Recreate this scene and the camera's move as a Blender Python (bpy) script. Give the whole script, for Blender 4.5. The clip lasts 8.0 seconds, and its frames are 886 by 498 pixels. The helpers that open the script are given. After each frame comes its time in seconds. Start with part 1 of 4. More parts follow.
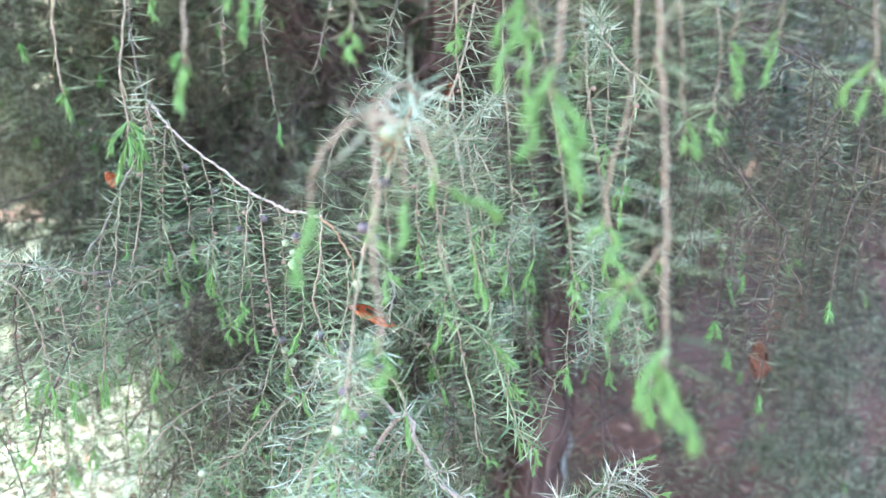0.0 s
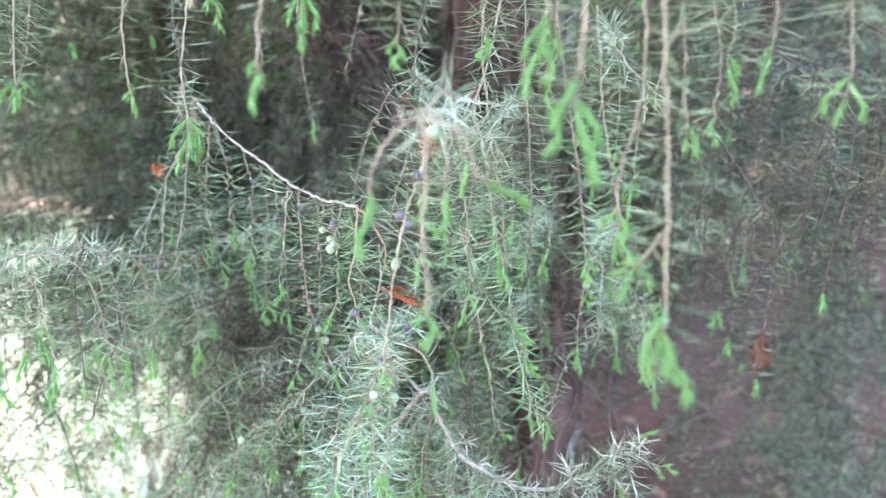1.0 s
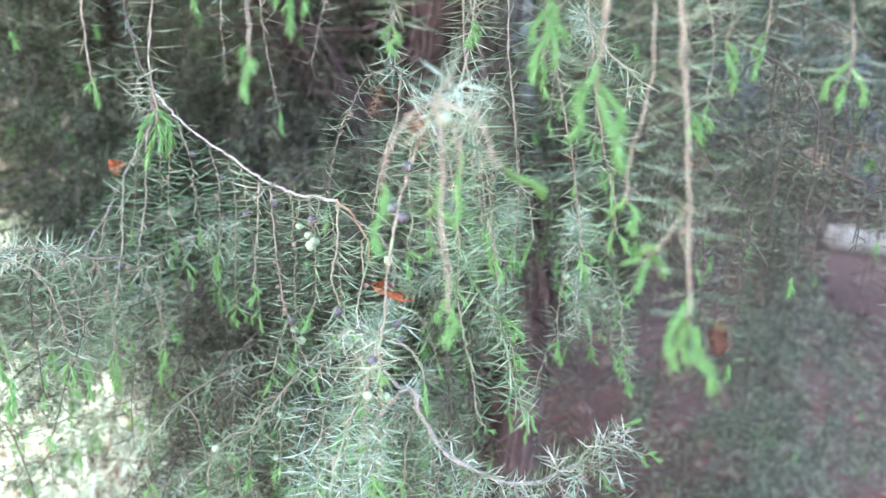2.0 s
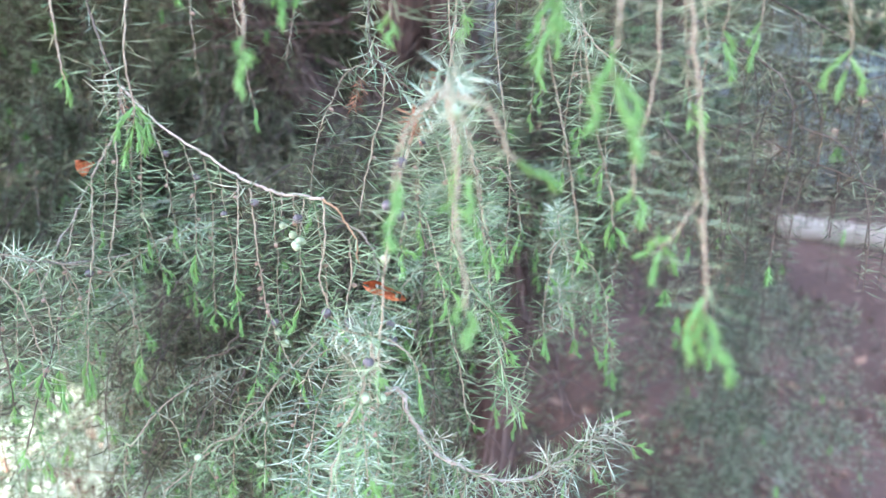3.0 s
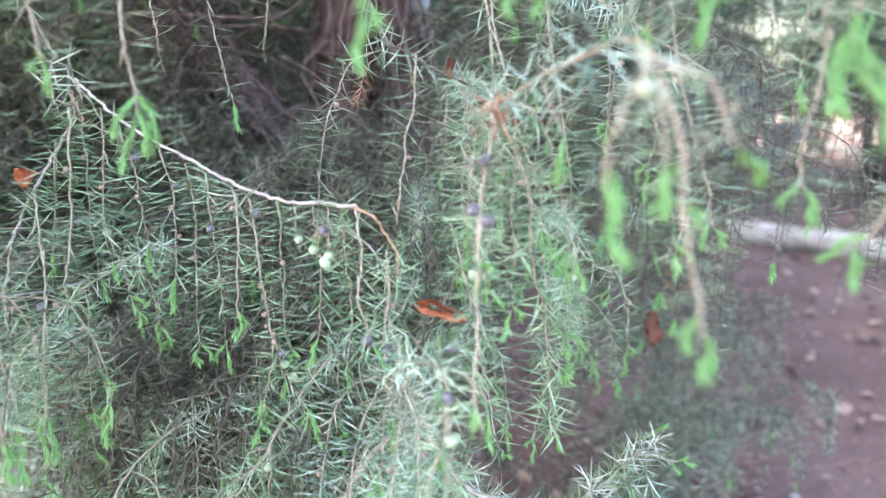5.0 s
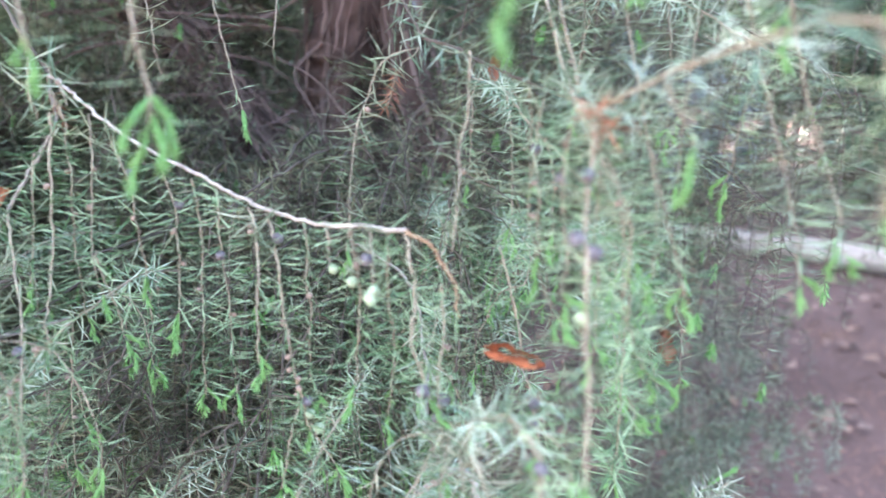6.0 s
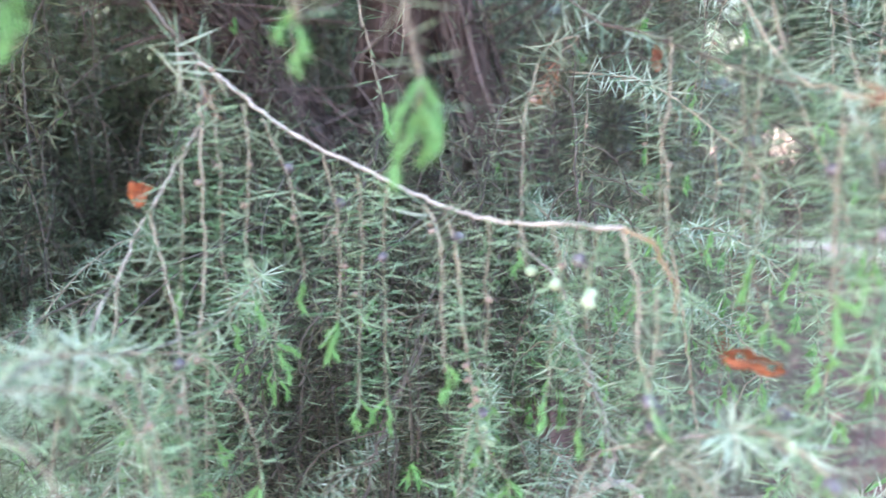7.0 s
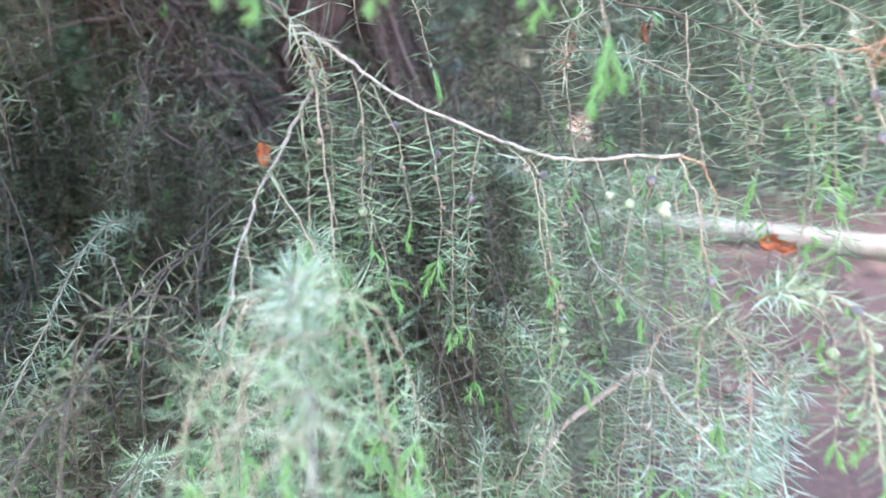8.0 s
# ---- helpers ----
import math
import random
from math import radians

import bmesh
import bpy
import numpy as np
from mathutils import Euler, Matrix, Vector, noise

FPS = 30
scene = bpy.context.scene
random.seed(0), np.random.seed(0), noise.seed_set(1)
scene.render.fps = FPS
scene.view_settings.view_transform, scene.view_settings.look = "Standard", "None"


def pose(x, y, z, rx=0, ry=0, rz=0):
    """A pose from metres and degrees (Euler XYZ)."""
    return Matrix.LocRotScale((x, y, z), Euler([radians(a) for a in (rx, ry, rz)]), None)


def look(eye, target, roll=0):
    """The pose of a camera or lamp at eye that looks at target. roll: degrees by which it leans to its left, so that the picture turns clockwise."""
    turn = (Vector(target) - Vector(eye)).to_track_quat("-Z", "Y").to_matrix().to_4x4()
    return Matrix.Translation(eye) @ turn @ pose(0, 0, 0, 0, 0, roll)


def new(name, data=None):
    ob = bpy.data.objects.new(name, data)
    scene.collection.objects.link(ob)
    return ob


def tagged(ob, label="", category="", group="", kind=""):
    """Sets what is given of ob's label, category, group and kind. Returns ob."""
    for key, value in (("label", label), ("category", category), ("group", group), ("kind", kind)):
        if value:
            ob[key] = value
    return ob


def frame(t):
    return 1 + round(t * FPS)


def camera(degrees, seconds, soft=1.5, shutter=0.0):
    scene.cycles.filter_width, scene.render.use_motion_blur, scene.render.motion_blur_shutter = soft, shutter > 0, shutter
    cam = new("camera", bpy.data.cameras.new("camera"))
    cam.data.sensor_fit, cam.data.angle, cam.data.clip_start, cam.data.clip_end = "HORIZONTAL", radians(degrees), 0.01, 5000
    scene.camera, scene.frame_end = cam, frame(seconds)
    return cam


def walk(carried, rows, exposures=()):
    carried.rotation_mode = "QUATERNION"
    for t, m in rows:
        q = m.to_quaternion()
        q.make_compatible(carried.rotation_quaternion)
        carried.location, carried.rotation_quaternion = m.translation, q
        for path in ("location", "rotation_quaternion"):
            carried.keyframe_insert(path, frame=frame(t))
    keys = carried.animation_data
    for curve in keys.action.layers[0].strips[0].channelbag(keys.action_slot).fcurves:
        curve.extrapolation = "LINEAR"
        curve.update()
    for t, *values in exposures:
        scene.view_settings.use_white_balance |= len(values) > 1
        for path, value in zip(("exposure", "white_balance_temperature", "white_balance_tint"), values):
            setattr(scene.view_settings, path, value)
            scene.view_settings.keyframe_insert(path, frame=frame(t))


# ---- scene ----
cam = camera(66.4, 8.0, soft=1.4, shutter=0.5)
cam.data.dof.use_dof = True
cam.data.dof.focus_distance = 0.40
cam.data.dof.aperture_fstop = 5.6
METRES, EYE, TILT, LEAN, TURN = 0.5, 0.9, -15.0, 0.0, 0.0
ROWS = [
    (0.0, 0.0, 0.0, 0.0, -0.0, -0.0, 0.0),
    (0.5, -0.0038, -0.0506, -0.01, -0.16, 0.11, -0.02),
    (1.0, -0.0194, -0.0738, -0.01, 0.64, -0.33, -0.83),
    (1.5, -0.0498, -0.0608, -0.0111, -1.07, -0.32, -0.5),
    (2.0, -0.0665, -0.0522, -0.0127, -4.1, -0.67, 0.45),
    (3.5, -0.1381, -0.025, -0.0131, -9.51, -1.2, 2.29),
    (4.0, -0.1949, -0.0089, -0.0167, -12.73, -1.29, 3.14),
    (5.5, -0.2526, 0.1571, 0.0097, -18.21, -0.53, 4.01),
    (6.0, -0.2839, 0.2143, 0.0204, -19.47, -0.32, 4.24),
    (6.5, -0.3416, 0.2628, 0.0285, -19.31, -0.01, 3.81),
    (7.0, -0.4392, 0.3167, 0.0325, -21.61, -0.32, 4.61),
    (7.5, -0.5981, 0.3608, 0.0303, -29.7, -1.51, 7.56),
    (8.0, -0.726, 0.3456, 0.011, -37.26, -2.64, 9.12),
]
walk(cam, [(t, pose(0, 0, EYE, TILT, LEAN, TURN) @ pose(METRES * x, METRES * y, METRES * z, 90 + pitch, roll, yaw)) for t, x, y, z, yaw, pitch, roll in ROWS],
     exposures=[(0.0, 3.66, 6950, 12), (5.0, 3.68, 6850, 12), (8.0, 3.76, 6750, 11)])

# ---------------------------------------------------------------- light
SUN_HEIGHT, SUN_SIDE = 52.0, -55.0   # degrees above the horizon, and clockwise from straight ahead
world = bpy.data.worlds.new("sky")
scene.world = world
world.use_nodes = True
sky = world.node_tree.nodes.new("ShaderNodeTexSky")
sky.sky_type = "NISHITA"
sky.sun_disc = False
sky.sun_elevation = radians(SUN_HEIGHT)
sky.sun_rotation = radians(SUN_SIDE)
sky.dust_density = 3.0
world.node_tree.nodes["Background"].inputs["Strength"].default_value = 0.15
world.node_tree.links.new(sky.outputs[0], world.node_tree.nodes["Background"].inputs["Color"])
lamp = bpy.data.lights.new("sun", "SUN")
lamp.energy, lamp.angle, lamp.color = 5.0, radians(1.5), (1.0, 0.98, 0.94)
sun = new("sun", lamp)
a, e = radians(SUN_SIDE), radians(SUN_HEIGHT)
sun.matrix_world = look((0, 0, 0), (-math.sin(a) * math.cos(e), -math.cos(a) * math.cos(e), -math.sin(e)))
sun.location = (0, 0, 20)


# ---------------------------------------------------------------- materials
def material(name, dark, light, scale, rough=0.6, bump=0.0, detail_scale=None, thin=0.0, stretch=(1, 1, 1), vary=0.0, spec=0.4):
    """A surface whose colour wanders between two tones at a large and a small scale. thin: the share of light that passes through."""
    m = bpy.data.materials.new(name)
    m.use_nodes = True
    n, l = m.node_tree.nodes, m.node_tree.links
    bsdf = n["Principled BSDF"]
    co = n.new("ShaderNodeTexCoord")
    mp = n.new("ShaderNodeMapping")
    mp.inputs["Scale"].default_value = stretch
    l.new(co.outputs["Object"], mp.inputs["Vector"])
    big = n.new("ShaderNodeTexNoise")
    big.inputs["Scale"].default_value = scale
    big.inputs["Detail"].default_value = 4
    small = n.new("ShaderNodeTexNoise")
    small.inputs["Scale"].default_value = detail_scale or scale * 9
    small.inputs["Detail"].default_value = 5
    for t in (big, small):
        l.new(mp.outputs[0], t.inputs["Vector"])
    add = n.new("ShaderNodeMath")
    add.operation = "MULTIPLY_ADD"
    add.inputs[1].default_value = 0.55
    half = n.new("ShaderNodeMath")
    half.operation = "MULTIPLY"
    half.inputs[1].default_value = 0.45
    l.new(small.outputs[0], half.inputs[0])
    l.new(big.outputs[0], add.inputs[0])
    l.new(half.outputs[0], add.inputs[2])
    value = add.outputs[0]
    if vary:
        geo = n.new("ShaderNodeNewGeometry")
        off = n.new("ShaderNodeMath")
        off.operation = "MULTIPLY_ADD"
        off.inputs[1].default_value = vary
        l.new(geo.outputs["Random Per Island"], off.inputs[0])
        shift = n.new("ShaderNodeMath")
        shift.operation = "SUBTRACT"
        shift.inputs[1].default_value = vary / 2
        l.new(value, shift.inputs[0])
        l.new(shift.outputs[0], off.inputs[2])
        value = off.outputs[0]
    ramp = n.new("ShaderNodeValToRGB")
    ramp.color_ramp.elements[0].position, ramp.color_ramp.elements[0].color = 0.32, (*dark, 1)
    ramp.color_ramp.elements[1].position, ramp.color_ramp.elements[1].color = 0.68, (*light, 1)
    l.new(value, ramp.inputs[0])
    l.new(ramp.outputs[0], bsdf.inputs["Base Color"])
    bsdf.inputs["Roughness"].default_value = rough
    bsdf.inputs["Specular IOR Level"].default_value = spec
    if bump:
        b = n.new("ShaderNodeBump")
        b.inputs["Strength"].default_value = bump
        b.inputs["Distance"].default_value = 0.5 / (detail_scale or scale * 9)
        l.new(value, b.inputs["Height"])
        l.new(b.outputs[0], bsdf.inputs["Normal"])
    if thin:
        glow = n.new("ShaderNodeBsdfTranslucent")
        l.new(ramp.outputs[0], glow.inputs["Color"])
        mix = n.new("ShaderNodeMixShader")
        mix.inputs[0].default_value = thin
        l.new(bsdf.outputs[0], mix.inputs[1])
        l.new(glow.outputs[0], mix.inputs[2])
        l.new(mix.outputs[0], n["Material Output"].inputs["Surface"])
    return m


NEEDLE_PALE = material("needle_upper", (0.14, 0.24, 0.16), (0.56, 0.66, 0.54), 30, 0.38, thin=0.15, vary=0.5)
NEEDLE_GREEN = material("needle_under", (0.08, 0.17, 0.065), (0.38, 0.51, 0.30), 30, 0.32, thin=0.15, vary=0.5, spec=0.5)
# paler copy of the needle: brightness of the low sprays put into its colour
NEEDLE_BRIGHT = material("needle_brightened", (0.25, 0.27, 0.19), (0.72, 0.72, 0.58), 30, 0.42, thin=0.15, vary=0.5)
# crown needles, darker than the outer twigs: shade of depth put into the colour
DIM_NEEDLE = material("dim_crown_needle", (0.08, 0.11, 0.065), (0.38, 0.45, 0.33), 12, 0.42, thin=0.35, vary=0.9)
# dark brown needle copy that carries the shade near the limbs in its colour
SHADED_NEEDLE = material("shaded_inner_needle", (0.045, 0.040, 0.028), (0.21, 0.185, 0.125), 12, 0.6, thin=0.05, vary=0.9)
DIM_UNDER = material("dim_crown_needle_under", (0.07, 0.10, 0.05), (0.31, 0.38, 0.24), 12, 0.42, thin=0.35, vary=0.9)
SHOOT_GREEN = material("young_needle", (0.105, 0.30, 0.075), (0.28, 0.52, 0.19), 60, 0.45, thin=0.3, vary=0.35)
TWIG_BARK = material("twig_bark", (0.20, 0.15, 0.11), (0.48, 0.41, 0.31), 90, 0.7, 0.5, 900)
ORANGE_BARK = material("young_bark", (0.22, 0.125, 0.07), (0.46, 0.31, 0.20), 90, 0.65, 0.5, 900)
GREY_BARK = material("branch_bark", (0.13, 0.105, 0.09), (0.47, 0.43, 0.39), 110, 0.75, 0.6, 700)
PALE_BARK = material("pale_branch_bark", (0.22, 0.18, 0.15), (0.64, 0.56, 0.50), 90, 0.75, 0.6, 700)
DARK_BARK = material("old_bark", (0.045, 0.036, 0.030), (0.17, 0.135, 0.11), 40, 0.85, 0.6, 300)
TRUNK_BARK = material("trunk_bark", (0.030, 0.019, 0.017), (0.17, 0.108, 0.098), 14, 0.9, 0.9, 90, stretch=(1, 1, 0.12))
LICHEN_BARK = material("lichen_bark", (0.14, 0.12, 0.115), (0.46, 0.49, 0.49), 22, 0.9, 0.6, 160, stretch=(1, 1, 0.4))
STRIP_BARK = material("bark_strip", (0.045, 0.030, 0.027), (0.23, 0.16, 0.145), 20, 0.9, 0.5, 200, stretch=(1, 1, 0.2), vary=0.4)
BERRY_GREEN = material("berry_skin", (0.24, 0.33, 0.20), (0.42, 0.50, 0.34), 120, 0.45, 0.1, 900)
BERRY_BLUE = material("ripe_berry_skin", (0.04, 0.035, 0.042), (0.21, 0.188, 0.205), 260, 0.5, 0.1, 900)
BERRY_TIP = material("berry_tip", (0.22, 0.12, 0.08), (0.42, 0.28, 0.2), 300, 0.7)
BUD = material("bud_scale", (0.16, 0.10, 0.07), (0.42, 0.31, 0.25), 300, 0.6)
RUST = material("dead_needle", (0.24, 0.085, 0.05), (0.52, 0.25, 0.16), 60, 0.6, thin=0.1, vary=0.4)
LEAF_ORANGE = material("dry_leaf", (0.34, 0.09, 0.04), (0.88, 0.36, 0.19), 150, 0.55, 0.5, 600, thin=0.2)
LEAF_BROWN = material("litter_leaf", (0.06, 0.03, 0.022), (0.30, 0.19, 0.15), 9, 0.7, 0.3, 200, thin=0.1, vary=0.8)
SOIL = material("mulched_soil", (0.045, 0.024, 0.020), (0.165, 0.098, 0.083), 1.6, 0.95, 0.9, 60)
STONE = material("pale_stone", (0.15, 0.125, 0.115), (0.40, 0.36, 0.34), 12, 0.8, 0.5, 140)
TIMBER = material("weathered_timber", (0.24, 0.19, 0.16), (0.58, 0.51, 0.46), 3, 0.8, 0.6, 40, stretch=(1, 0.1, 1))
BROADLEAF = material("broad_leaf", (0.035, 0.075, 0.025), (0.13, 0.22, 0.07), 2, 0.5, thin=0.3, vary=0.7)
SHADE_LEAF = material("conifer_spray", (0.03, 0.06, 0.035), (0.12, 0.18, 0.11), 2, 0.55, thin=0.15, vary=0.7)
GLAUCOUS = material("glaucous_leaf", (0.10, 0.13, 0.14), (0.33, 0.39, 0.42), 2, 0.5, thin=0.2, vary=0.9)
# near-white blades: the glare of full sun is put into their colour
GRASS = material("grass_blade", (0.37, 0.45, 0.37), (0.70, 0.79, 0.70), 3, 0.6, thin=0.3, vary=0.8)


# ---------------------------------------------------------------- mesh tools
def unit(v):
    return v / np.maximum(np.linalg.norm(v, axis=-1, keepdims=True), 1e-9)


class Geo:
    """Triangles with a material slot each, gathered before they become one mesh."""

    def __init__(self):
        self.v, self.f, self.m, self.count = [], [], [], 0

    def add(self, v, f, slot=0):
        v, f = np.asarray(v, float).reshape(-1, 3), np.asarray(f, int).reshape(-1, 3)
        self.v.append(v)
        self.f.append(f + self.count)
        self.m.append(np.full(len(f), slot) if np.isscalar(slot) else np.asarray(slot))
        self.count += len(v)

    def mesh(self, name, materials, smooth=False):
        v, f, s = np.concatenate(self.v), np.concatenate(self.f), np.concatenate(self.m)
        me = bpy.data.meshes.new(name)
        me.vertices.add(len(v))
        me.vertices.foreach_set("co", v.ravel())
        me.loops.add(len(f) * 3)
        me.loops.foreach_set("vertex_index", f.ravel().astype(np.int32))
        me.polygons.add(len(f))
        me.polygons.foreach_set("loop_start", np.arange(0, len(f) * 3, 3, dtype=np.int32))
        me.polygons.foreach_set("loop_total", np.full(len(f), 3, dtype=np.int32))
        me.polygons.foreach_set("material_index", s.astype(np.int32))
        me.polygons.foreach_set("use_smooth", np.full(len(f), smooth))
        for m in materials:
            me.materials.append(m)
        me.update(calc_edges=True)
        me.validate()
        return me


def put(name, data, parent=None, at=None, label=""):
    """Links a mesh as one object, under a thing or a part if a parent is given. at: its pose in the world."""
    ob = new(name, data)
    ob.matrix_basis = at if at is not None else Matrix.Identity(4)
    if parent is not None:
        ob.parent = parent
        ob.matrix_parent_inverse = ROOT_OF[parent.name].inverted()
        ROOT_OF[ob.name] = ROOT_OF[parent.name] @ ob.matrix_parent_inverse @ ob.matrix_basis
    else:
        ROOT_OF[ob.name] = ob.matrix_basis.copy()
    return tagged(ob, label=label)


ROOT_OF = {}


def smooth_path(points, steps=8):
    """A soft line through the points."""
    p = np.array(points, float)
    if len(p) < 3:
        return np.array([p[0] + (p[-1] - p[0]) * k / steps for k in range(steps + 1)])
    q = np.vstack([2 * p[0] - p[1], p, 2 * p[-1] - p[-2]])
    out = []
    for i in range(1, len(q) - 2):
        for k in range(steps):
            u = k / steps
            a0, a1, a2, a3 = q[i - 1], q[i], q[i + 1], q[i + 2]
            out.append(0.5 * (2 * a1 + (a2 - a0) * u + (2 * a0 - 5 * a1 + 4 * a2 - a3) * u * u + (3 * a1 - a0 - 3 * a2 + a3) * u ** 3))
    out.append(p[-1])
    return np.array(out)


def along(path, distances):
    """Points and directions at those distances from the start of a path."""
    seg = np.linalg.norm(np.diff(path, axis=0), axis=1)
    s = np.concatenate([[0], np.cumsum(seg)])
    d = np.clip(distances, 0, s[-1])
    pts = np.stack([np.interp(d, s, path[:, k]) for k in range(3)], 1)
    i = np.clip(np.searchsorted(s, d, side="right") - 1, 0, len(seg) - 1)
    return pts, unit(np.diff(path, axis=0)[i])


def length_of(path):
    return float(np.linalg.norm(np.diff(path, axis=0), axis=1).sum())


def tube(geo, path, r0, r1, sides=6, slot=0, knots=0.0, rng=None, flare=1.0):
    n = len(path)
    t = unit(np.gradient(path, axis=0))
    side = np.cross(t, (0.31, 0.87, 0.38))
    side = unit(side)
    other = np.cross(t, side)
    ang = np.linspace(0, 2 * np.pi, sides, endpoint=False)
    u = np.linspace(0, 1, n)
    r = r0 + (r1 - r0) * u ** flare
    if knots and rng is not None:
        r = r[:, None] * (1 + knots * rng.normal(size=(n, sides))) * (1 + knots * rng.normal(size=(n, 1)))
    else:
        r = np.repeat(r[:, None], sides, 1)
    ring = path[:, None] + r[..., None] * (np.cos(ang)[None, :, None] * side[:, None] + np.sin(ang)[None, :, None] * other[:, None])
    idx = np.arange(n * sides).reshape(n, sides)
    a, b = idx[:-1], np.roll(idx[:-1], -1, 1)
    c, d = np.roll(idx[1:], -1, 1), idx[1:]
    f = np.concatenate([np.stack([a, b, c], -1).reshape(-1, 3), np.stack([a, c, d], -1).reshape(-1, 3)])
    v = np.vstack([ring.reshape(-1, 3), path[:1], path[-1:] + t[-1:] * r1])
    cap = [(n * sides, idx[0, (k + 1) % sides], idx[0, k]) for k in range(sides)] + [(n * sides + 1, idx[-1, k], idx[-1, (k + 1) % sides]) for k in range(sides)]
    geo.add(v, np.vstack([f, cap]), slot)


def needles(geo, base, way, face, size, width, rich=True, slots=(0, 1), bend=0.0):
    """One tapering needle at each base: a keeled blade, pale above and green beneath."""
    base, way = np.asarray(base), unit(np.asarray(way))
    across = unit(np.cross(way, face))
    over = np.cross(across, way)
    size, width = np.broadcast_to(size, len(base))[:, None], np.broadcast_to(width, len(base))[:, None]
    mid = base + way * size * 0.4 + over * size * bend
    tip = base + way * size
    if rich:
        v = np.stack([base - across * width * 0.22, base + across * width * 0.22, mid + across * width * 0.5 + over * width * 0.08,
                      tip, mid - across * width * 0.5 + over * width * 0.08, mid - over * width * 0.36], 1)
        f = np.array([(0, 1, 2), (0, 2, 4), (4, 2, 3), (0, 4, 5), (1, 0, 5), (2, 1, 5), (4, 3, 5), (3, 2, 5)])
        s = np.array([slots[0]] * 3 + [slots[1]] * 5)
    else:
        v = np.stack([base, mid + across * width * 0.5, tip, mid - across * width * 0.5], 1)
        f = np.array([(0, 1, 2), (0, 2, 3)])
        s = np.array([slots[0], slots[1]])
    n, k = len(base), v.shape[1]
    geo.add(v.reshape(-1, 3), (f[None] + (np.arange(n) * k)[:, None, None]).reshape(-1, 3), np.tile(s, n))


def whorls(geo, path, rng, gap=0.005, size=0.015, width=0.00125, spread=72, start=0.0, end=None, rich=True, slots=(0, 1), three=3, thinned=0.12):
    """Needles in whorls of three along a shoot."""
    total = length_of(path)
    d = np.arange(start, (end if end is not None else total), gap)
    d = d + rng.uniform(-0.25, 0.25, len(d)) * gap
    p, t = along(path, d)
    side = unit(np.cross(t, (0.2, 0.9, 0.35)))
    other = np.cross(t, side)
    turn = rng.uniform(0, 6.28) + np.arange(len(d)) * 1.05
    ways, bases, faces = [], [], []
    for k in range(three):
        a = turn + k * 2 * np.pi / three + rng.normal(0, 0.18, len(d))
        out = np.cos(a)[:, None] * side + np.sin(a)[:, None] * other
        sp = np.radians(spread + rng.normal(0, 12, len(d)))[:, None]
        ways.append(np.cos(sp) * t + np.sin(sp) * out)
        bases.append(p + out * 0.0004)
        faces.append(t)
    ways, bases, faces = np.vstack(ways), np.vstack(bases), np.vstack(faces)
    keep = rng.random(len(ways)) > thinned
    ways, bases, faces = ways[keep], bases[keep], faces[keep]
    if len(ways):
        needles(geo, bases, ways, faces, size * rng.uniform(0.78, 1.18, len(ways)), width * rng.uniform(0.85, 1.15, len(ways)), rich, slots, bend=rng.normal(0.01, 0.025, len(ways))[:, None])


def tuft(geo, path, rng, d, size, width):
    """Forward-leaning needles grown together with the thin stem that bears them, in one piece."""
    p, t = along(path, d)
    side = unit(np.cross(t, (0.2, 0.9, 0.35)))
    other = np.cross(t, side)
    u = d / d[-1]
    n = len(d)
    v = list(np.stack([p - side * 0.0003, p + side * 0.0003], 1).reshape(-1, 3))
    f = []
    for i in range(n - 1):
        f += [(2 * i, 2 * i + 1, 2 * i + 3), (2 * i, 2 * i + 3, 2 * i + 2)]
    for i in range(n):
        for k in range(3):
            a = i * 1.05 + k * 2.094 + rng.normal(0, 0.2)
            out = math.cos(a) * side[i] + math.sin(a) * other[i]
            sp = radians(12 + 5 * u[i] + rng.normal(0, 5))
            way = math.cos(sp) * t[i] + math.sin(sp) * out
            across = np.cross(way, out)
            across /= np.linalg.norm(across)
            ln = size * (1 - 0.25 * u[i]) * rng.uniform(0.8, 1.12)
            mid = p[i] + way * ln * 0.45 + out * ln * 0.03
            b = len(v)
            v += [mid - across * width * 0.5, mid + across * width * 0.5, p[i] + way * ln, mid + out * width * 0.3]
            f += [(2 * i, 2 * i + 1, b + 1), (2 * i, b + 1, b), (b, b + 1, b + 2), (2 * i, b, b + 3), (2 * i + 1, b + 3, b + 1), (b, b + 2, b + 3), (b + 3, b + 2, b + 1), (2 * i, b + 3, 2 * i + 1)]
    geo.add(v, f)


# ---------------------------------------------------------------- ground and distance
def ground_height(x, y):
    return 0.025 * noise.noise(Vector((x * 0.9, y * 0.9, 0.3))) + 0.012 * noise.noise(Vector((x * 4, y * 4, 1.7)))


def build_ground():
    g = Geo()
    edge = np.concatenate([-np.geomspace(400, 4.2, 16), np.arange(-4, 4.01, 0.1), np.geomspace(4.2, 400, 16)])
    n = len(edge)
    v = [(x, y + 1.0, ground_height(x, y + 1.0) if abs(x) < 4.1 and abs(y) < 4.1 else 0.0) for y in edge for x in edge]
    i = np.arange(n * n).reshape(n, n)
    a, b, c, d = i[:-1, :-1].ravel(), i[:-1, 1:].ravel(), i[1:, 1:].ravel(), i[1:, :-1].ravel()
    g.add(v, np.concatenate([np.stack([a, b, c], 1), np.stack([a, c, d], 1)]))
    tagged(put("ground", g.mesh("ground", [SOIL], True)), "brown mulched soil under and around the juniper", "ground", kind="structure")


build_ground()


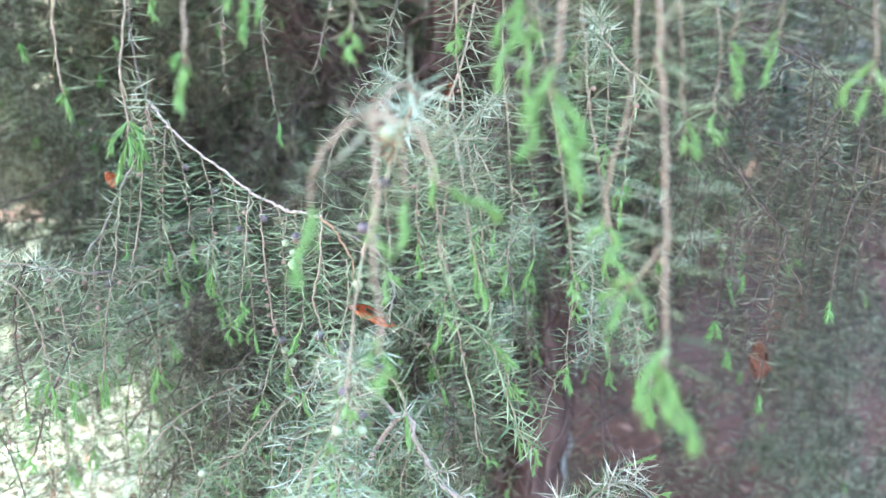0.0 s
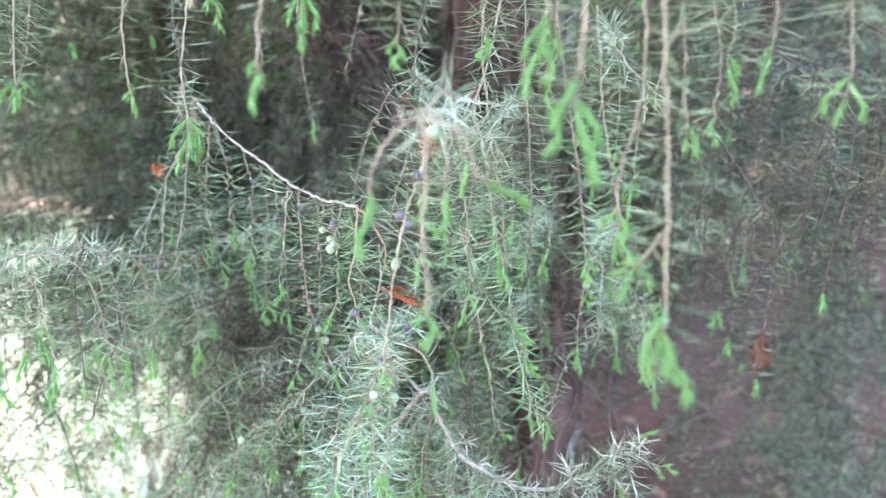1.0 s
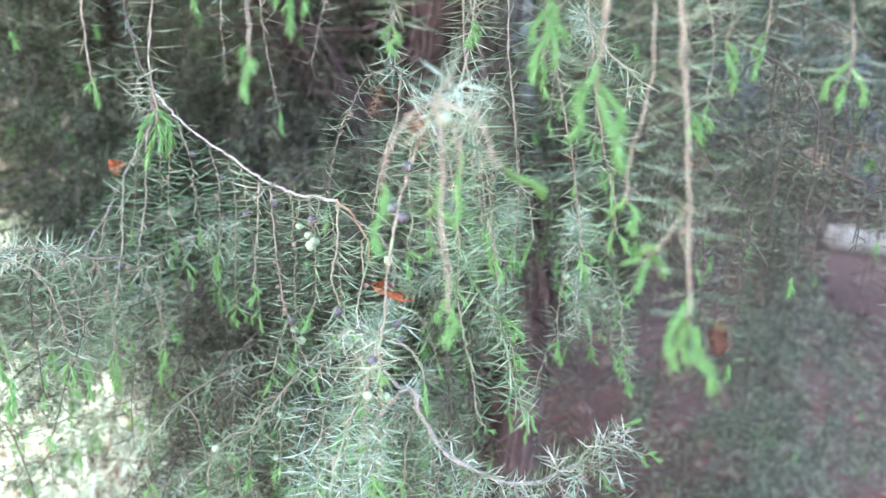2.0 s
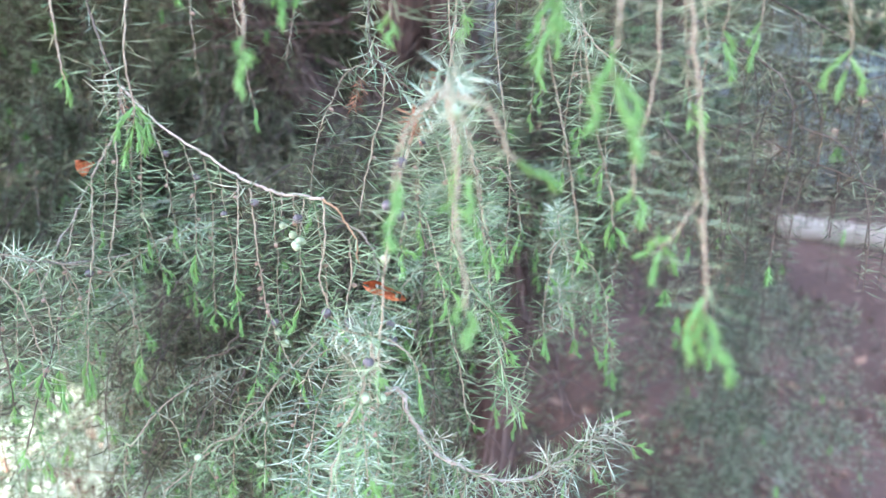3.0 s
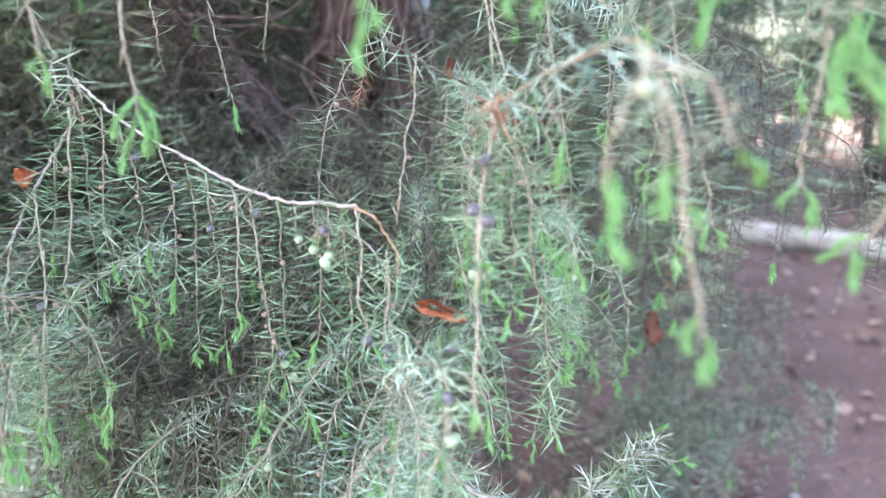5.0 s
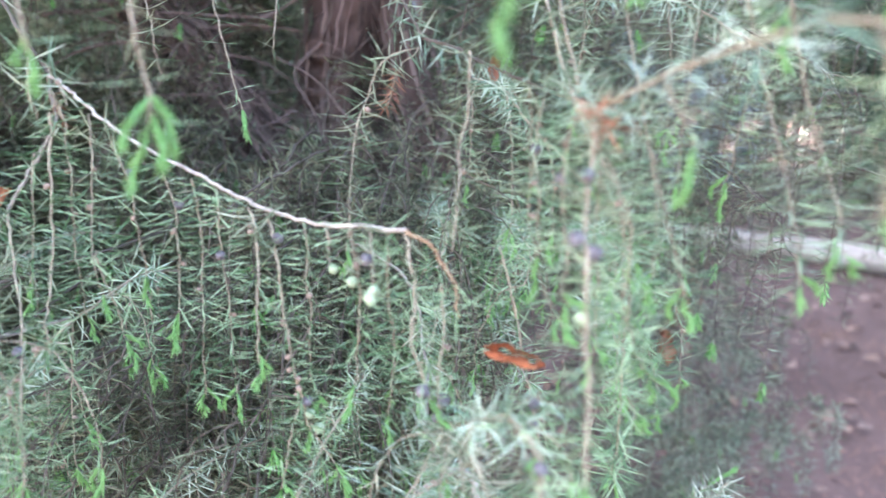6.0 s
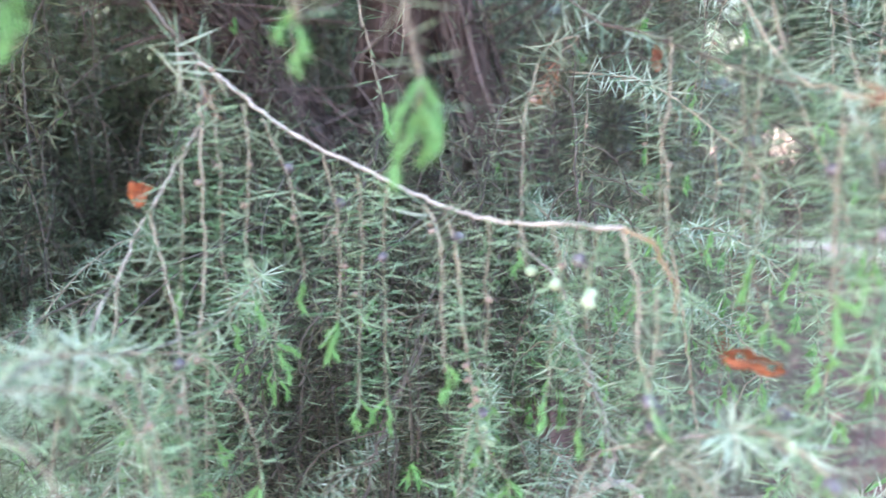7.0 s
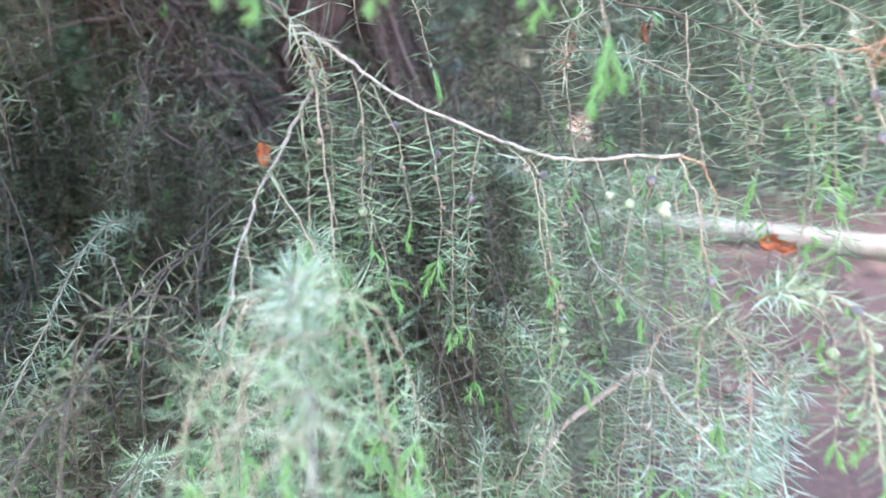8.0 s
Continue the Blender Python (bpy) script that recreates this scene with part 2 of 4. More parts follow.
def build_litter():
    """Fallen leaves and needles, too many to count."""
    rng = np.random.default_rng(5)
    g = Geo()
    n = 3600
    x, y = rng.uniform(-2.2, 4.2, n), rng.uniform(-0.6, 5.2, n)
    z = np.array([ground_height(a, b) for a, b in zip(x, y)]) + rng.uniform(0.004, 0.02, n)
    way = unit(np.stack([rng.normal(size=n), rng.normal(size=n), rng.normal(0, 0.25, n)], 1))
    face = unit(np.stack([rng.normal(0, 0.35, n), rng.normal(0, 0.35, n), np.ones(n)], 1))
    needles(g, np.stack([x, y, z], 1), way, face, rng.uniform(0.03, 0.075, n), rng.uniform(0.018, 0.04, n), False, (0, 0), bend=rng.normal(0.05, 0.1, n)[:, None])
    n = 9000
    x, y = rng.uniform(-1.4, 2.4, n), rng.uniform(0.2, 3.4, n)
    z = np.array([ground_height(a, b) for a, b in zip(x, y)]) + rng.uniform(0.002, 0.008, n)
    way = unit(np.stack([rng.normal(size=n), rng.normal(size=n), rng.normal(0, 0.15, n)], 1))
    needles(g, np.stack([x, y, z], 1), way, np.tile((0.1, 0.05, 1), (n, 1)), rng.uniform(0.012, 0.05, n), 0.0022, False, (1, 1))
    tagged(put("leaf_litter", g.mesh("leaf_litter", [LEAF_BROWN, RUST])), "dry brown and pinkish leaf litter on the soil", "leaf litter", kind="stuff")


def build_lawn():
    rng = np.random.default_rng(8)
    g = Geo()
    n = 26000
    ang, far = rng.uniform(0, 2 * np.pi, n), rng.uniform(4.2, 13, n)
    x, y = far * np.sin(ang), 1 + far * np.cos(ang)
    m = 30000
    x, y = np.concatenate([x, rng.uniform(-3.2, -0.25, m)]), np.concatenate([y, rng.uniform(0.85, 3.8, m)])
    n += m
    clear = ~((x > -0.25 - 0.3 * np.sin(3 * y)) & (x < 4.4) & (y < 5.2))
    x, y = x[clear], y[clear]
    n = len(x)
    z = np.array([ground_height(a, b) if abs(a) < 4 and abs(b - 1) < 4 else 0 for a, b in zip(x, y)])
    way = unit(np.stack([rng.normal(0, 0.5, n), rng.normal(0, 0.5, n), np.ones(n)], 1))
    face = unit(np.stack([rng.normal(size=n), rng.normal(size=n), np.zeros(n)], 1))
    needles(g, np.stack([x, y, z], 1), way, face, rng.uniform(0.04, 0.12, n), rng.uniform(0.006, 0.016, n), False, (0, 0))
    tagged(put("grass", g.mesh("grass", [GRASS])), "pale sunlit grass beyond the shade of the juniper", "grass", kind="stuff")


def stone(x, y, r, seed):
    rng = np.random.default_rng(seed)
    bm = bmesh.new()
    bmesh.ops.create_icosphere(bm, subdivisions=2, radius=1)
    for v in bm.verts:
        k = 1 + 0.55 * noise.noise(v.co * 1.7 + Vector((seed, 0, 0)))
        v.co = Vector((v.co.x * r * k * 1.2, v.co.y * r * k, v.co.z * r * k * 0.45))
    me = bpy.data.meshes.new("stone")
    bm.to_mesh(me)
    bm.free()
    me.materials.append(STONE)
    ob = put("stone", me, at=pose(x, y, ground_height(x, y) + r * 0.35, 0, 0, rng.uniform(0, 360)))
    tagged(ob, "small pale stone lying on brown soil", "stone", "pale stones on the soil")


def build_log():
    rng = np.random.default_rng(3)
    g = Geo()
    path = smooth_path([(2.16, 3.16, 0.055), (2.46, 2.84, 0.06), (2.80, 2.42, 0.06), (3.15, 1.72, 0.055), (3.42, 0.8, 0.05)], 10)
    tube(g, path, 0.062, 0.052, 16, knots=0.045, rng=rng)
    tagged(put("log", g.mesh("log", [TIMBER], True)), "pale weathered barkless log lying on the soil", "log")


def shrub(x, y, wide, high, seed, leaf, count=3600, leaf_size=0.07, label="dark green shrub beyond the juniper"):
    """A distant shrub: several stems and a crown of leaf clumps with gaps."""
    rng = np.random.default_rng(seed)
    root = put("shrub", None, at=pose(x, y, 0))
    tagged(root, label, "shrub", "shrubs in the distance")
    tips = []
    for k in range(7):
        a = rng.uniform(0, 6.28)
        top = np.array([x + wide * 0.6 * math.cos(a), y + wide * 0.6 * math.sin(a), high * rng.uniform(0.6, 0.95)])
        path = smooth_path([(x + 0.08 * math.cos(a), y + 0.08 * math.sin(a), 0), (x + 0.25 * wide * math.cos(a), y + 0.25 * wide * math.sin(a), high * 0.4), top], 6)
        g = Geo()
        tube(g, path, 0.035, 0.008, 7, knots=0.06, rng=rng)
        put("stem", g.mesh("stem", [DARK_BARK], True), root)
        tips.append(path)
    g = Geo()
    clumps = max(90, count // 70)
    cx = rng.normal(size=(clumps, 3))
    cx = unit(cx) * rng.uniform(0.35, 1.0, (clumps, 1)) ** 0.6
    cen = np.stack([x + cx[:, 0] * wide, y + cx[:, 1] * wide, high * (0.55 + 0.45 * cx[:, 2])], 1)
    pick = rng.integers(0, clumps, count)
    p = cen[pick] + rng.normal(0, 0.075 * wide, (count, 3)) * (1, 1, 0.8)
    p[:, 2] = np.maximum(p[:, 2], 0.03)
    way = unit(rng.normal(size=(count, 3)) + (0, 0, -0.3))
    needles(g, p, way, unit(rng.normal(size=(count, 3))), rng.uniform(0.6, 1.3, count) * leaf_size, rng.uniform(0.3, 0.55, count) * leaf_size, False, (0, 0), bend=rng.normal(0, 0.1, count)[:, None])
    put("crown", g.mesh("crown", [leaf]), root)


build_litter()
build_lawn()
build_log()
scatter = np.random.default_rng(33)
for k in range(13):
    far = scatter.normal(0, 1, 2)
    stone(0.85 + 0.07 * far[0], 1.06 + 0.05 * far[1], float(scatter.uniform(0.004, 0.012)), k)
for k, (x, y, r) in enumerate([(2.3, 3.3, 0.05), (2.1, 3.6, 0.04), (1.25, 2.75, 0.025), (1.33, 2.6, 0.02)]):
    stone(x, y, r, 40 + k)
for k in range(22):
    a = radians(k * 360 / 22 + (k * 37 % 11))
    far = 6.0 + (k * 53 % 17) * 0.35
    shrub(far * math.sin(a), 1 + far * math.cos(a), 1.1 + (k * 29 % 7) * 0.12, 1.7 + (k * 31 % 9) * 0.22, 40 + k, BROADLEAF if k % 3 else SHADE_LEAF)


def shade_tree(fx, fy, cx, cy, seed):
    """A tall tree added behind the juniper, its crown out of view, to keep the sun off it."""
    rng = np.random.default_rng(seed)
    root = put("tree", None, at=pose(fx, fy, 0))
    tagged(root, "tall unseen broadleaf tree added to shade the juniper from behind", "tree", "tall trees behind the juniper")
    g = Geo()
    tube(g, smooth_path([(fx, fy, 0), (fx, fy - 0.1, 1.6), (fx * 0.8 + cx * 0.2, fy * 0.8 + cy * 0.2, 3.2), (fx * 0.4 + cx * 0.6, fy * 0.4 + cy * 0.6, 4.6)], 8), 0.19, 0.10, 14, 0, 0.04, rng)
    put("trunk", g.mesh("trunk", [DARK_BARK], True), root)
    for k in range(12):
        a = k * 2.4
        end = np.array([cx + 1.8 * math.cos(a) * rng.uniform(0.6, 1), cy + 1.8 * math.sin(a) * rng.uniform(0.6, 1), 4.6 + rng.uniform(-0.8, 0.9)])
        along_it = 0.2 + 0.033 * k
        start = np.array([fx + (cx - fx) * along_it, fy + (cy - fy) * along_it, 3.2 + 0.11 * k])
        g = Geo()
        tube(g, smooth_path([start, (start + end) / 2 + (0, 0, 0.3), end], 7), 0.05, 0.01, 8, 0, 0.05, rng)
        put("limb", g.mesh("limb", [DARK_BARK], True), root)
    g = Geo()
    n = 15000
    c = unit(rng.normal(size=(160, 3))) * rng.uniform(0.2, 1, (160, 1)) ** 0.5 * (2.0, 2.0, 1.2) + (cx, cy, 4.7)
    p = c[rng.integers(0, 160, n)] + rng.normal(0, 0.26, (n, 3))
    needles(g, p, unit(rng.normal(size=(n, 3)) + (0, 0, -0.4)), unit(rng.normal(size=(n, 3)) + (0, 0, 1)), rng.uniform(0.13, 0.22, n), rng.uniform(0.08, 0.13, n), False, (0, 0))
    put("crown", g.mesh("crown", [BROADLEAF]), root)


# unseen trees, placed so that their crowns shade the juniper and the ground
shade_tree(-3.0, 4.9, -1.7, 2.25, 77)
shade_tree(0.6, 7.4, 0.2, 5.5, 78)
shade_tree(2.6, 7.8, 1.8, 5.2, 79)
for k, (x, y) in enumerate([(-3.4, 3.6), (-1.9, 4.6), (-0.6, 4.2), (0.9, 4.8), (2.2, 5.4), (-4.4, 2.0), (0.4, 3.1), (-0.3, 2.5), (-1.2, 3.0), (-1.3, 5.6), (0.2, 6.0), (0.1, 3.4), (0.8, 3.0)]):
    shrub(x, y, 0.85, 1.5 + 0.13 * (k % 4), 90 + k, SHADE_LEAF, 6500, 0.058, "dense dark shrub close behind the juniper")


for k, (x, y) in enumerate([(2.9, 5.6), (3.35, 5.6), (4.85, 4.2), (5.0, 3.4), (5.3, 2.4), (5.5, 1.3), (4.1, 6.0), (5.6, 4.6), (6.6, 4.3), (7.0, 3.1), (6.4, 5.6)]):
    shrub(x, y, 0.95, 2.3 + 0.2 * (k % 3), 140 + k, SHADE_LEAF, 13000, 0.065, "tall dark conifer shrub beyond the log")
for k, (x, y) in enumerate([(4.6, 3.4), (4.9, 2.9), (5.1, 2.3), (2.75, 4.8)]):
    shrub(x, y, 0.6, 1.0, 160 + k, SHADE_LEAF, 5000, 0.055, "low dark conifer shrub at the edge of the shade")
for k, (x, y, wide, high) in enumerate([(2.22, 4.42, 0.75, 2.3), (3.2, 4.05, 0.5, 0.95)]):
    shrub(x, y, wide, high, 120 + k, GLAUCOUS, 6000, 0.05, "bluish glaucous conifer shrub standing beyond the juniper")


# ---------------------------------------------------------------- the juniper
TRUNK_FOOT = (0.16, 0.86, 0.0)
juniper = put("juniper", None, at=pose(*TRUNK_FOOT))
tagged(juniper, "weeping juniper with hanging needled twigs and red-brown trunk", "tree")


def trunk_like(name, points, r0, r1, seed, strips=0, label="", bark=TRUNK_BARK):
    rng = np.random.default_rng(seed)
    g = Geo()
    path = smooth_path(points, 14)
    tube(g, path, r0, r1, 20, 0, 0.11, rng)
    ob = put(name, g.mesh(name, [bark], True), juniper, label=label)
    if strips:
        s = Geo()
        total = length_of(path)
        for k in range(strips):
            d0 = rng.uniform(0, total * 0.95)
            ln = rng.uniform(0.05, 0.22)
            p, t = along(path, np.linspace(d0, d0 + ln, 9))
            a = rng.uniform(0, 6.28)
            side = unit(np.cross(t, (0.31, 0.87, 0.38)))
            out = math.cos(a) * side + math.sin(a) * np.cross(t, side)
            r = r0 + (r1 - r0) * np.linspace(d0, d0 + ln, 9) / total
            lift = 0.0025 + 0.014 * rng.random() * np.linspace(-1, 1, 9) ** 2 * (rng.random(9) * 0.5 + 0.5)
            q = p + out * (r * 1.03 + lift)[:, None] + np.cross(t, out) * (np.cumsum(rng.normal(0, 0.002, 9)))[:, None]
            w = np.cross(t, out) * rng.uniform(0.0005, 0.0028) * np.array([0.3, 0.7, 1, 1, 1, 1, 1, 0.7, 0.3])[:, None]
            v = np.concatenate([q - w, q + w, q - out * 0.0012])
            f = [(i, i + 1, 10 + i) for i in range(8)] + [(i, 10 + i, 9 + i) for i in range(8)] + [(i, 18 + i, 19 + i) for i in range(8)] + [(i, 19 + i, i + 1) for i in range(8)] + [(9 + i, 10 + i, 19 + i) for i in range(8)] + [(9 + i, 19 + i, 18 + i) for i in range(8)]
            s.add(v, f)
        strip = put("loose_bark", s.mesh("loose_bark", [STRIP_BARK]), ob, label="shredding strips of fibrous bark")
        tagged(strip, kind="stuff")
    return path


TRUNK = trunk_like("trunk", [TRUNK_FOOT, (0.10, 0.70, 0.42), (0.125, 0.73, 0.60), (0.10, 0.78, 0.77), (0.06, 0.88, 1.05), (0.05, 0.92, 1.5), (0.02, 0.95, 2.1)], 0.036, 0.018, 1, 480, "fibrous red-brown trunk")
LIMB_A = trunk_like("limb", [(0.105, 0.73, 0.50), (-0.01, 0.85, 0.70), (-0.112, 0.914, 0.858), (-0.140, 0.916, 0.908), (-0.20, 0.93, 1.0), (-0.36, 0.98, 1.5)], 0.031, 0.026, 2, 520, "fibrous red-brown limb")
LIMB_B = trunk_like("limb", [(0.12, 0.73, 0.58), (0.05, 0.84, 0.72), (0.02, 0.89, 0.85), (0.03, 0.87, 1.0), (0.05, 0.85, 1.5)], 0.042, 0.038, 3, 260, "thick shredding red-brown limb")
trunk_like("limb", [(0.15, 0.86, 0.25), (0.20, 1.08, 0.60), (0.178, 1.156, 0.93), (0.175, 1.16, 1.1), (0.22, 1.2, 1.6)], 0.026, 0.020, 6, 30, "pale grey lichen-covered limb", LICHEN_BARK)
LIMB_C = trunk_like("limb", [(0.14, 0.82, 0.2), (-0.12, 1.0, 0.45), (-0.34, 1.02, 0.75), (-0.46, 1.0, 1.1), (-0.5, 0.95, 1.6)], 0.026, 0.012, 4, 80)
LIMB_D = trunk_like("limb", [(0.115, 0.76, 0.70), (0.28, 0.98, 0.82), (0.46, 1.05, 0.95), (0.55, 1.1, 1.5)], 0.016, 0.010, 5, 60)


def dead_twigs():
    """Bare, crooked inner twigs that fork off the limbs."""
    rng = np.random.default_rng(15)
    for k in range(120):
        stem = (LIMB_A, LIMB_B, LIMB_A, TRUNK)[k % 4]
        low = [p for p in stem if 0.45 < p[2] < 1.15]
        p = np.array(low[int(rng.integers(0, len(low)))])
        way = unit(np.array([rng.normal(0, 1), -abs(rng.normal(0.5, 0.5)), rng.normal(0.15, 0.6)]))
        ln = rng.uniform(0.07, 0.24)
        pts = [p]
        for _ in range(5):
            way = unit(way + rng.normal(0, 0.35, 3))
            pts.append(pts[-1] + way * ln / 5)
        g = Geo()
        tube(g, smooth_path(pts, 5), rng.uniform(0.0012, 0.0028), 0.0005, 6, 0, 0.08, rng)
        ob = put("dead_twig", g.mesh("dead_twig", [STRIP_BARK], True), juniper)
        for _ in range(int(rng.integers(1, 4))):
            q = pts[int(rng.integers(2, 5))]
            w = unit(way + rng.normal(0, 0.8, 3))
            g = Geo()
            tube(g, smooth_path([q, q + w * 0.02 + rng.normal(0, 0.004, 3), q + w * 0.05 + (0, 0, -0.01)], 4), 0.0008, 0.0003, 5)
            put("side_twig", g.mesh("side_twig", [STRIP_BARK], True), ob)


dead_twigs()


# ---------------------------------------------------------------- twigs, shoots and berries
def shoot_mesh(seed, size, bend=0.0):
    """A soft young shoot that hangs down, its needles held close to the stem. bend: how far it leaves the stem sideways before it hangs."""
    rng = np.random.default_rng(seed)
    g = Geo()
    w = rng.normal(0, 0.0006, 4)
    path = smooth_path([(0, 0, 0.001), (bend * 0.55 + w[0], w[1], -size * 0.30), (bend * 0.9 + w[2], w[3], -size * 0.62), (bend, 0, -size)], 4)
    tuft(g, path, rng, np.concatenate([np.arange(0.0008, size * 0.8, 0.0021), np.arange(size * 0.8, size, 0.0013)]), 0.0076, 0.00100)
    return g.mesh("young_shoot", [SHOOT_GREEN])


SHOOTS = [shoot_mesh(s, n) for s, n in ((1, 0.012), (2, 0.014), (3, 0.0105), (4, 0.0175), (5, 0.013), (6, 0.009))]
SIDE_SHOOTS = [shoot_mesh(s, n, b) for s, n, b in ((11, 0.011, 0.0042), (12, 0.0140, 0.0050), (13, 0.010, 0.0036), (14, 0.0160, 0.0045), (15, 0.0085, 0.0034))]


def berry_mesh(skin, seed):
    bm = bmesh.new()
    bmesh.ops.create_icosphere(bm, subdivisions=3, radius=1)
    for v in bm.verts:
        a = math.atan2(v.co.y, v.co.x)
        low = max(0.0, -v.co.z - 0.72)
        v.co *= 1 + 0.05 * noise.noise(v.co * 1.7 + Vector((seed, 0, 0))) - low * 0.5 * (0.6 + 0.4 * math.cos(3 * a))
        v.co.z *= 1.06
        v.co.z -= 0.85
    bmesh.ops.scale(bm, vec=(0.0025, 0.0025, 0.0025), verts=bm.verts)
    me = bpy.data.meshes.new("berry")
    for p in bm.faces:
        p.smooth = True
        p.material_index = 1 if p.calc_center_median().z < -0.0045 else 0
    bm.to_mesh(me)
    bm.free()
    me.materials.append(skin)
    me.materials.append(BERRY_TIP)
    return me


BERRIES = {"g": [berry_mesh(BERRY_GREEN, k) for k in (0, 5)], "b": [berry_mesh(BERRY_BLUE, k) for k in (2, 7)]}


def bud_mesh():
    bm = bmesh.new()
    bmesh.ops.create_icosphere(bm, subdivisions=2, radius=0.0010)
    for v in bm.verts:
        v.co *= 1 + 0.35 * noise.noise(v.co * 2200)
        v.co.z = v.co.z * 1.3 - 0.001
    me = bpy.data.meshes.new("bud")
    bm.to_mesh(me)
    bm.free()
    me.materials.append(BUD)
    return me


BUD_MESH = bud_mesh()


def aim(place, way, rng, size=1.0, turn=None):
    """The pose that turns a downward piece along way. turn: the compass angle to which its own x side points, in degrees."""
    q = Vector((0, 0, -1)).rotation_difference(Vector(way).normalized())
    return Matrix.Translation(Vector(place)) @ q.to_matrix().to_4x4() @ pose(0, 0, 0, 0, 0, rng.uniform(0, 360) if turn is None else turn) @ Matrix.Diagonal((size, size, size, 1))


def wander(points, rng, amount):
    path = smooth_path(points, 10)
    n = len(path)
    drift = np.cumsum(rng.normal(0, amount, (n, 3)), 0)
    drift -= np.linspace(0, 1, n)[:, None] * drift[-1]
    return path + drift * (1, 1, 0.4)


COUNT = [100]


def twig(points, shoots=1, berries="", size=0.0182, gap=0.0034, spread=86, big=1.0, bare=0.0, bark=None, dead=False, name="hanging_twig", thick=0.00054, fan=30, side_shoots=0, thinned=0.15, brightened=False):
    """A needled twig through the points. berries: letters g (green), b (ripe blue) and t (bud) at tenths of its length, such as 'g4 b7'."""
    COUNT[0] += 1
    rng = np.random.default_rng(COUNT[0])
    path = wander(points, rng, 0.0004)
    total = length_of(path)
    g = Geo()
    tube(g, path, thick * 0.76, thick * 0.45, 6, 0, 0.14, rng)
    ob = put(name, g.mesh(name, [bark or TWIG_BARK], True), juniper)
    g = Geo()
    whorls(g, path, rng, gap, size, 0.00090 * (size / 0.0155) ** 0.5, spread, total * bare, total, True, thinned=thinned)
    tagged(put("needles", g.mesh("needles", [RUST, RUST] if dead else [NEEDLE_BRIGHT, NEEDLE_PALE] if brightened else [NEEDLE_PALE, NEEDLE_GREEN]), ob), kind="stuff")
    tip, way = along(path, np.array([total]))
    turn = rng.uniform(-0.5, 0.5) + (0 if COUNT[0] % 2 else math.pi)
    for k in range(shoots):
        if k == 0:
            m = aim(tip[0], way[0] + rng.normal(0, 0.08, 3), rng, big * rng.uniform(0.95, 1.15))
            put("young_shoot", SHOOTS[int(rng.integers(0, 6)) if big < 1.1 else (3, 1)[k % 2]], ob, m)
        else:
            p, w = along(path, np.array([total - (0.0034 if big < 1.1 else 0.0022) * k * rng.uniform(0.7, 1.3)]))
            a = turn + k * 2.4 + rng.normal(0, 0.3)
            out = np.array([math.cos(a), math.sin(a) * 0.7, 0])
            m = aim(p[0], w[0] + (0, 0, -0.4) + out * math.tan(radians(0.55 * fan)), rng, big * rng.uniform(0.8, 1.05), math.degrees(a))
            put("young_shoot", SIDE_SHOOTS[int(rng.integers(0, 5)) if big < 1.1 else (3, 1)[k % 2]], ob, m)
    for k in range(side_shoots):
        p, w = along(path, np.array([total * rng.uniform(0.35, 0.85)]))
        a = rng.uniform(0, 6.28)
        m = aim(p[0], w[0] * 0.8 + np.array([0.4 * math.cos(a), 0.4 * math.sin(a), -0.6]), rng, big * rng.uniform(0.7, 1.0), math.degrees(a))
        put("young_shoot", SIDE_SHOOTS[int(rng.integers(0, 5))], ob, m)
    for word in berries.split():
        d = total * float(word[1:]) / 10
        p, w = along(path, np.array([d]))
        a = rng.uniform(0, 6.28)
        out = np.array([math.cos(a), math.sin(a), -0.5])
        if word[0] == "t":
            put("bud", BUD_MESH, ob, aim(p[0] + out * 0.0008, out, rng, rng.uniform(0.8, 1.5)))
        else:
            put("berry", BERRIES[word[0]][int(rng.integers(0, 2))], ob, aim(p[0] + out * 0.0006, out, rng, rng.uniform(0.85, 1.12)), "pale green berry" if word[0] == "g" else "dusky blue ripe berry")
    return ob


def branch(points, r0, r1, bark=None, needled=None, size=0.015, label="", gap=0.004, spread=65):
    """A woody branch. needled: the stretch, in shares of its length, that carries needles."""
    COUNT[0] += 1
    rng = np.random.default_rng(COUNT[0])
    path = wander(points, rng, 0.0006)
    g = Geo()
    tube(g, path, r0, r1, 9, 0, 0.09, rng)
    ob = put("branch", g.mesh("branch", [bark or GREY_BARK], True), juniper, label=label)
    if needled:
        total = length_of(path)
        g = Geo()
        whorls(g, path, rng, gap, size, 0.00095, spread, total * needled[0], total * needled[1], True)
        tagged(put("needles", g.mesh("needles", [NEEDLE_PALE, NEEDLE_GREEN]), ob), kind="stuff")
    return ob


# the arching branch and what hangs from it
branch([(-0.204, 0.477, 0.879), (-0.193, 0.467, 0.869), (-0.177, 0.455, 0.852), (-0.143, 0.435, 0.834), (-0.122, 0.420, 0.823),
        (-0.108, 0.412, 0.819), (-0.091, 0.389, 0.819), (-0.081, 0.374, 0.821), (-0.066, 0.358, 0.822)], 0.0007, 0.0010, PALE_BARK, label="pale grey arching branch")
branch([(-0.38, 0.93, 1.06), (-0.30, 0.70, 1.02), (-0.235, 0.53, 0.925), (-0.204, 0.477, 0.879)], 0.0014, 0.0007, DARK_BARK, (0.3, 0.88), gap=0.008)
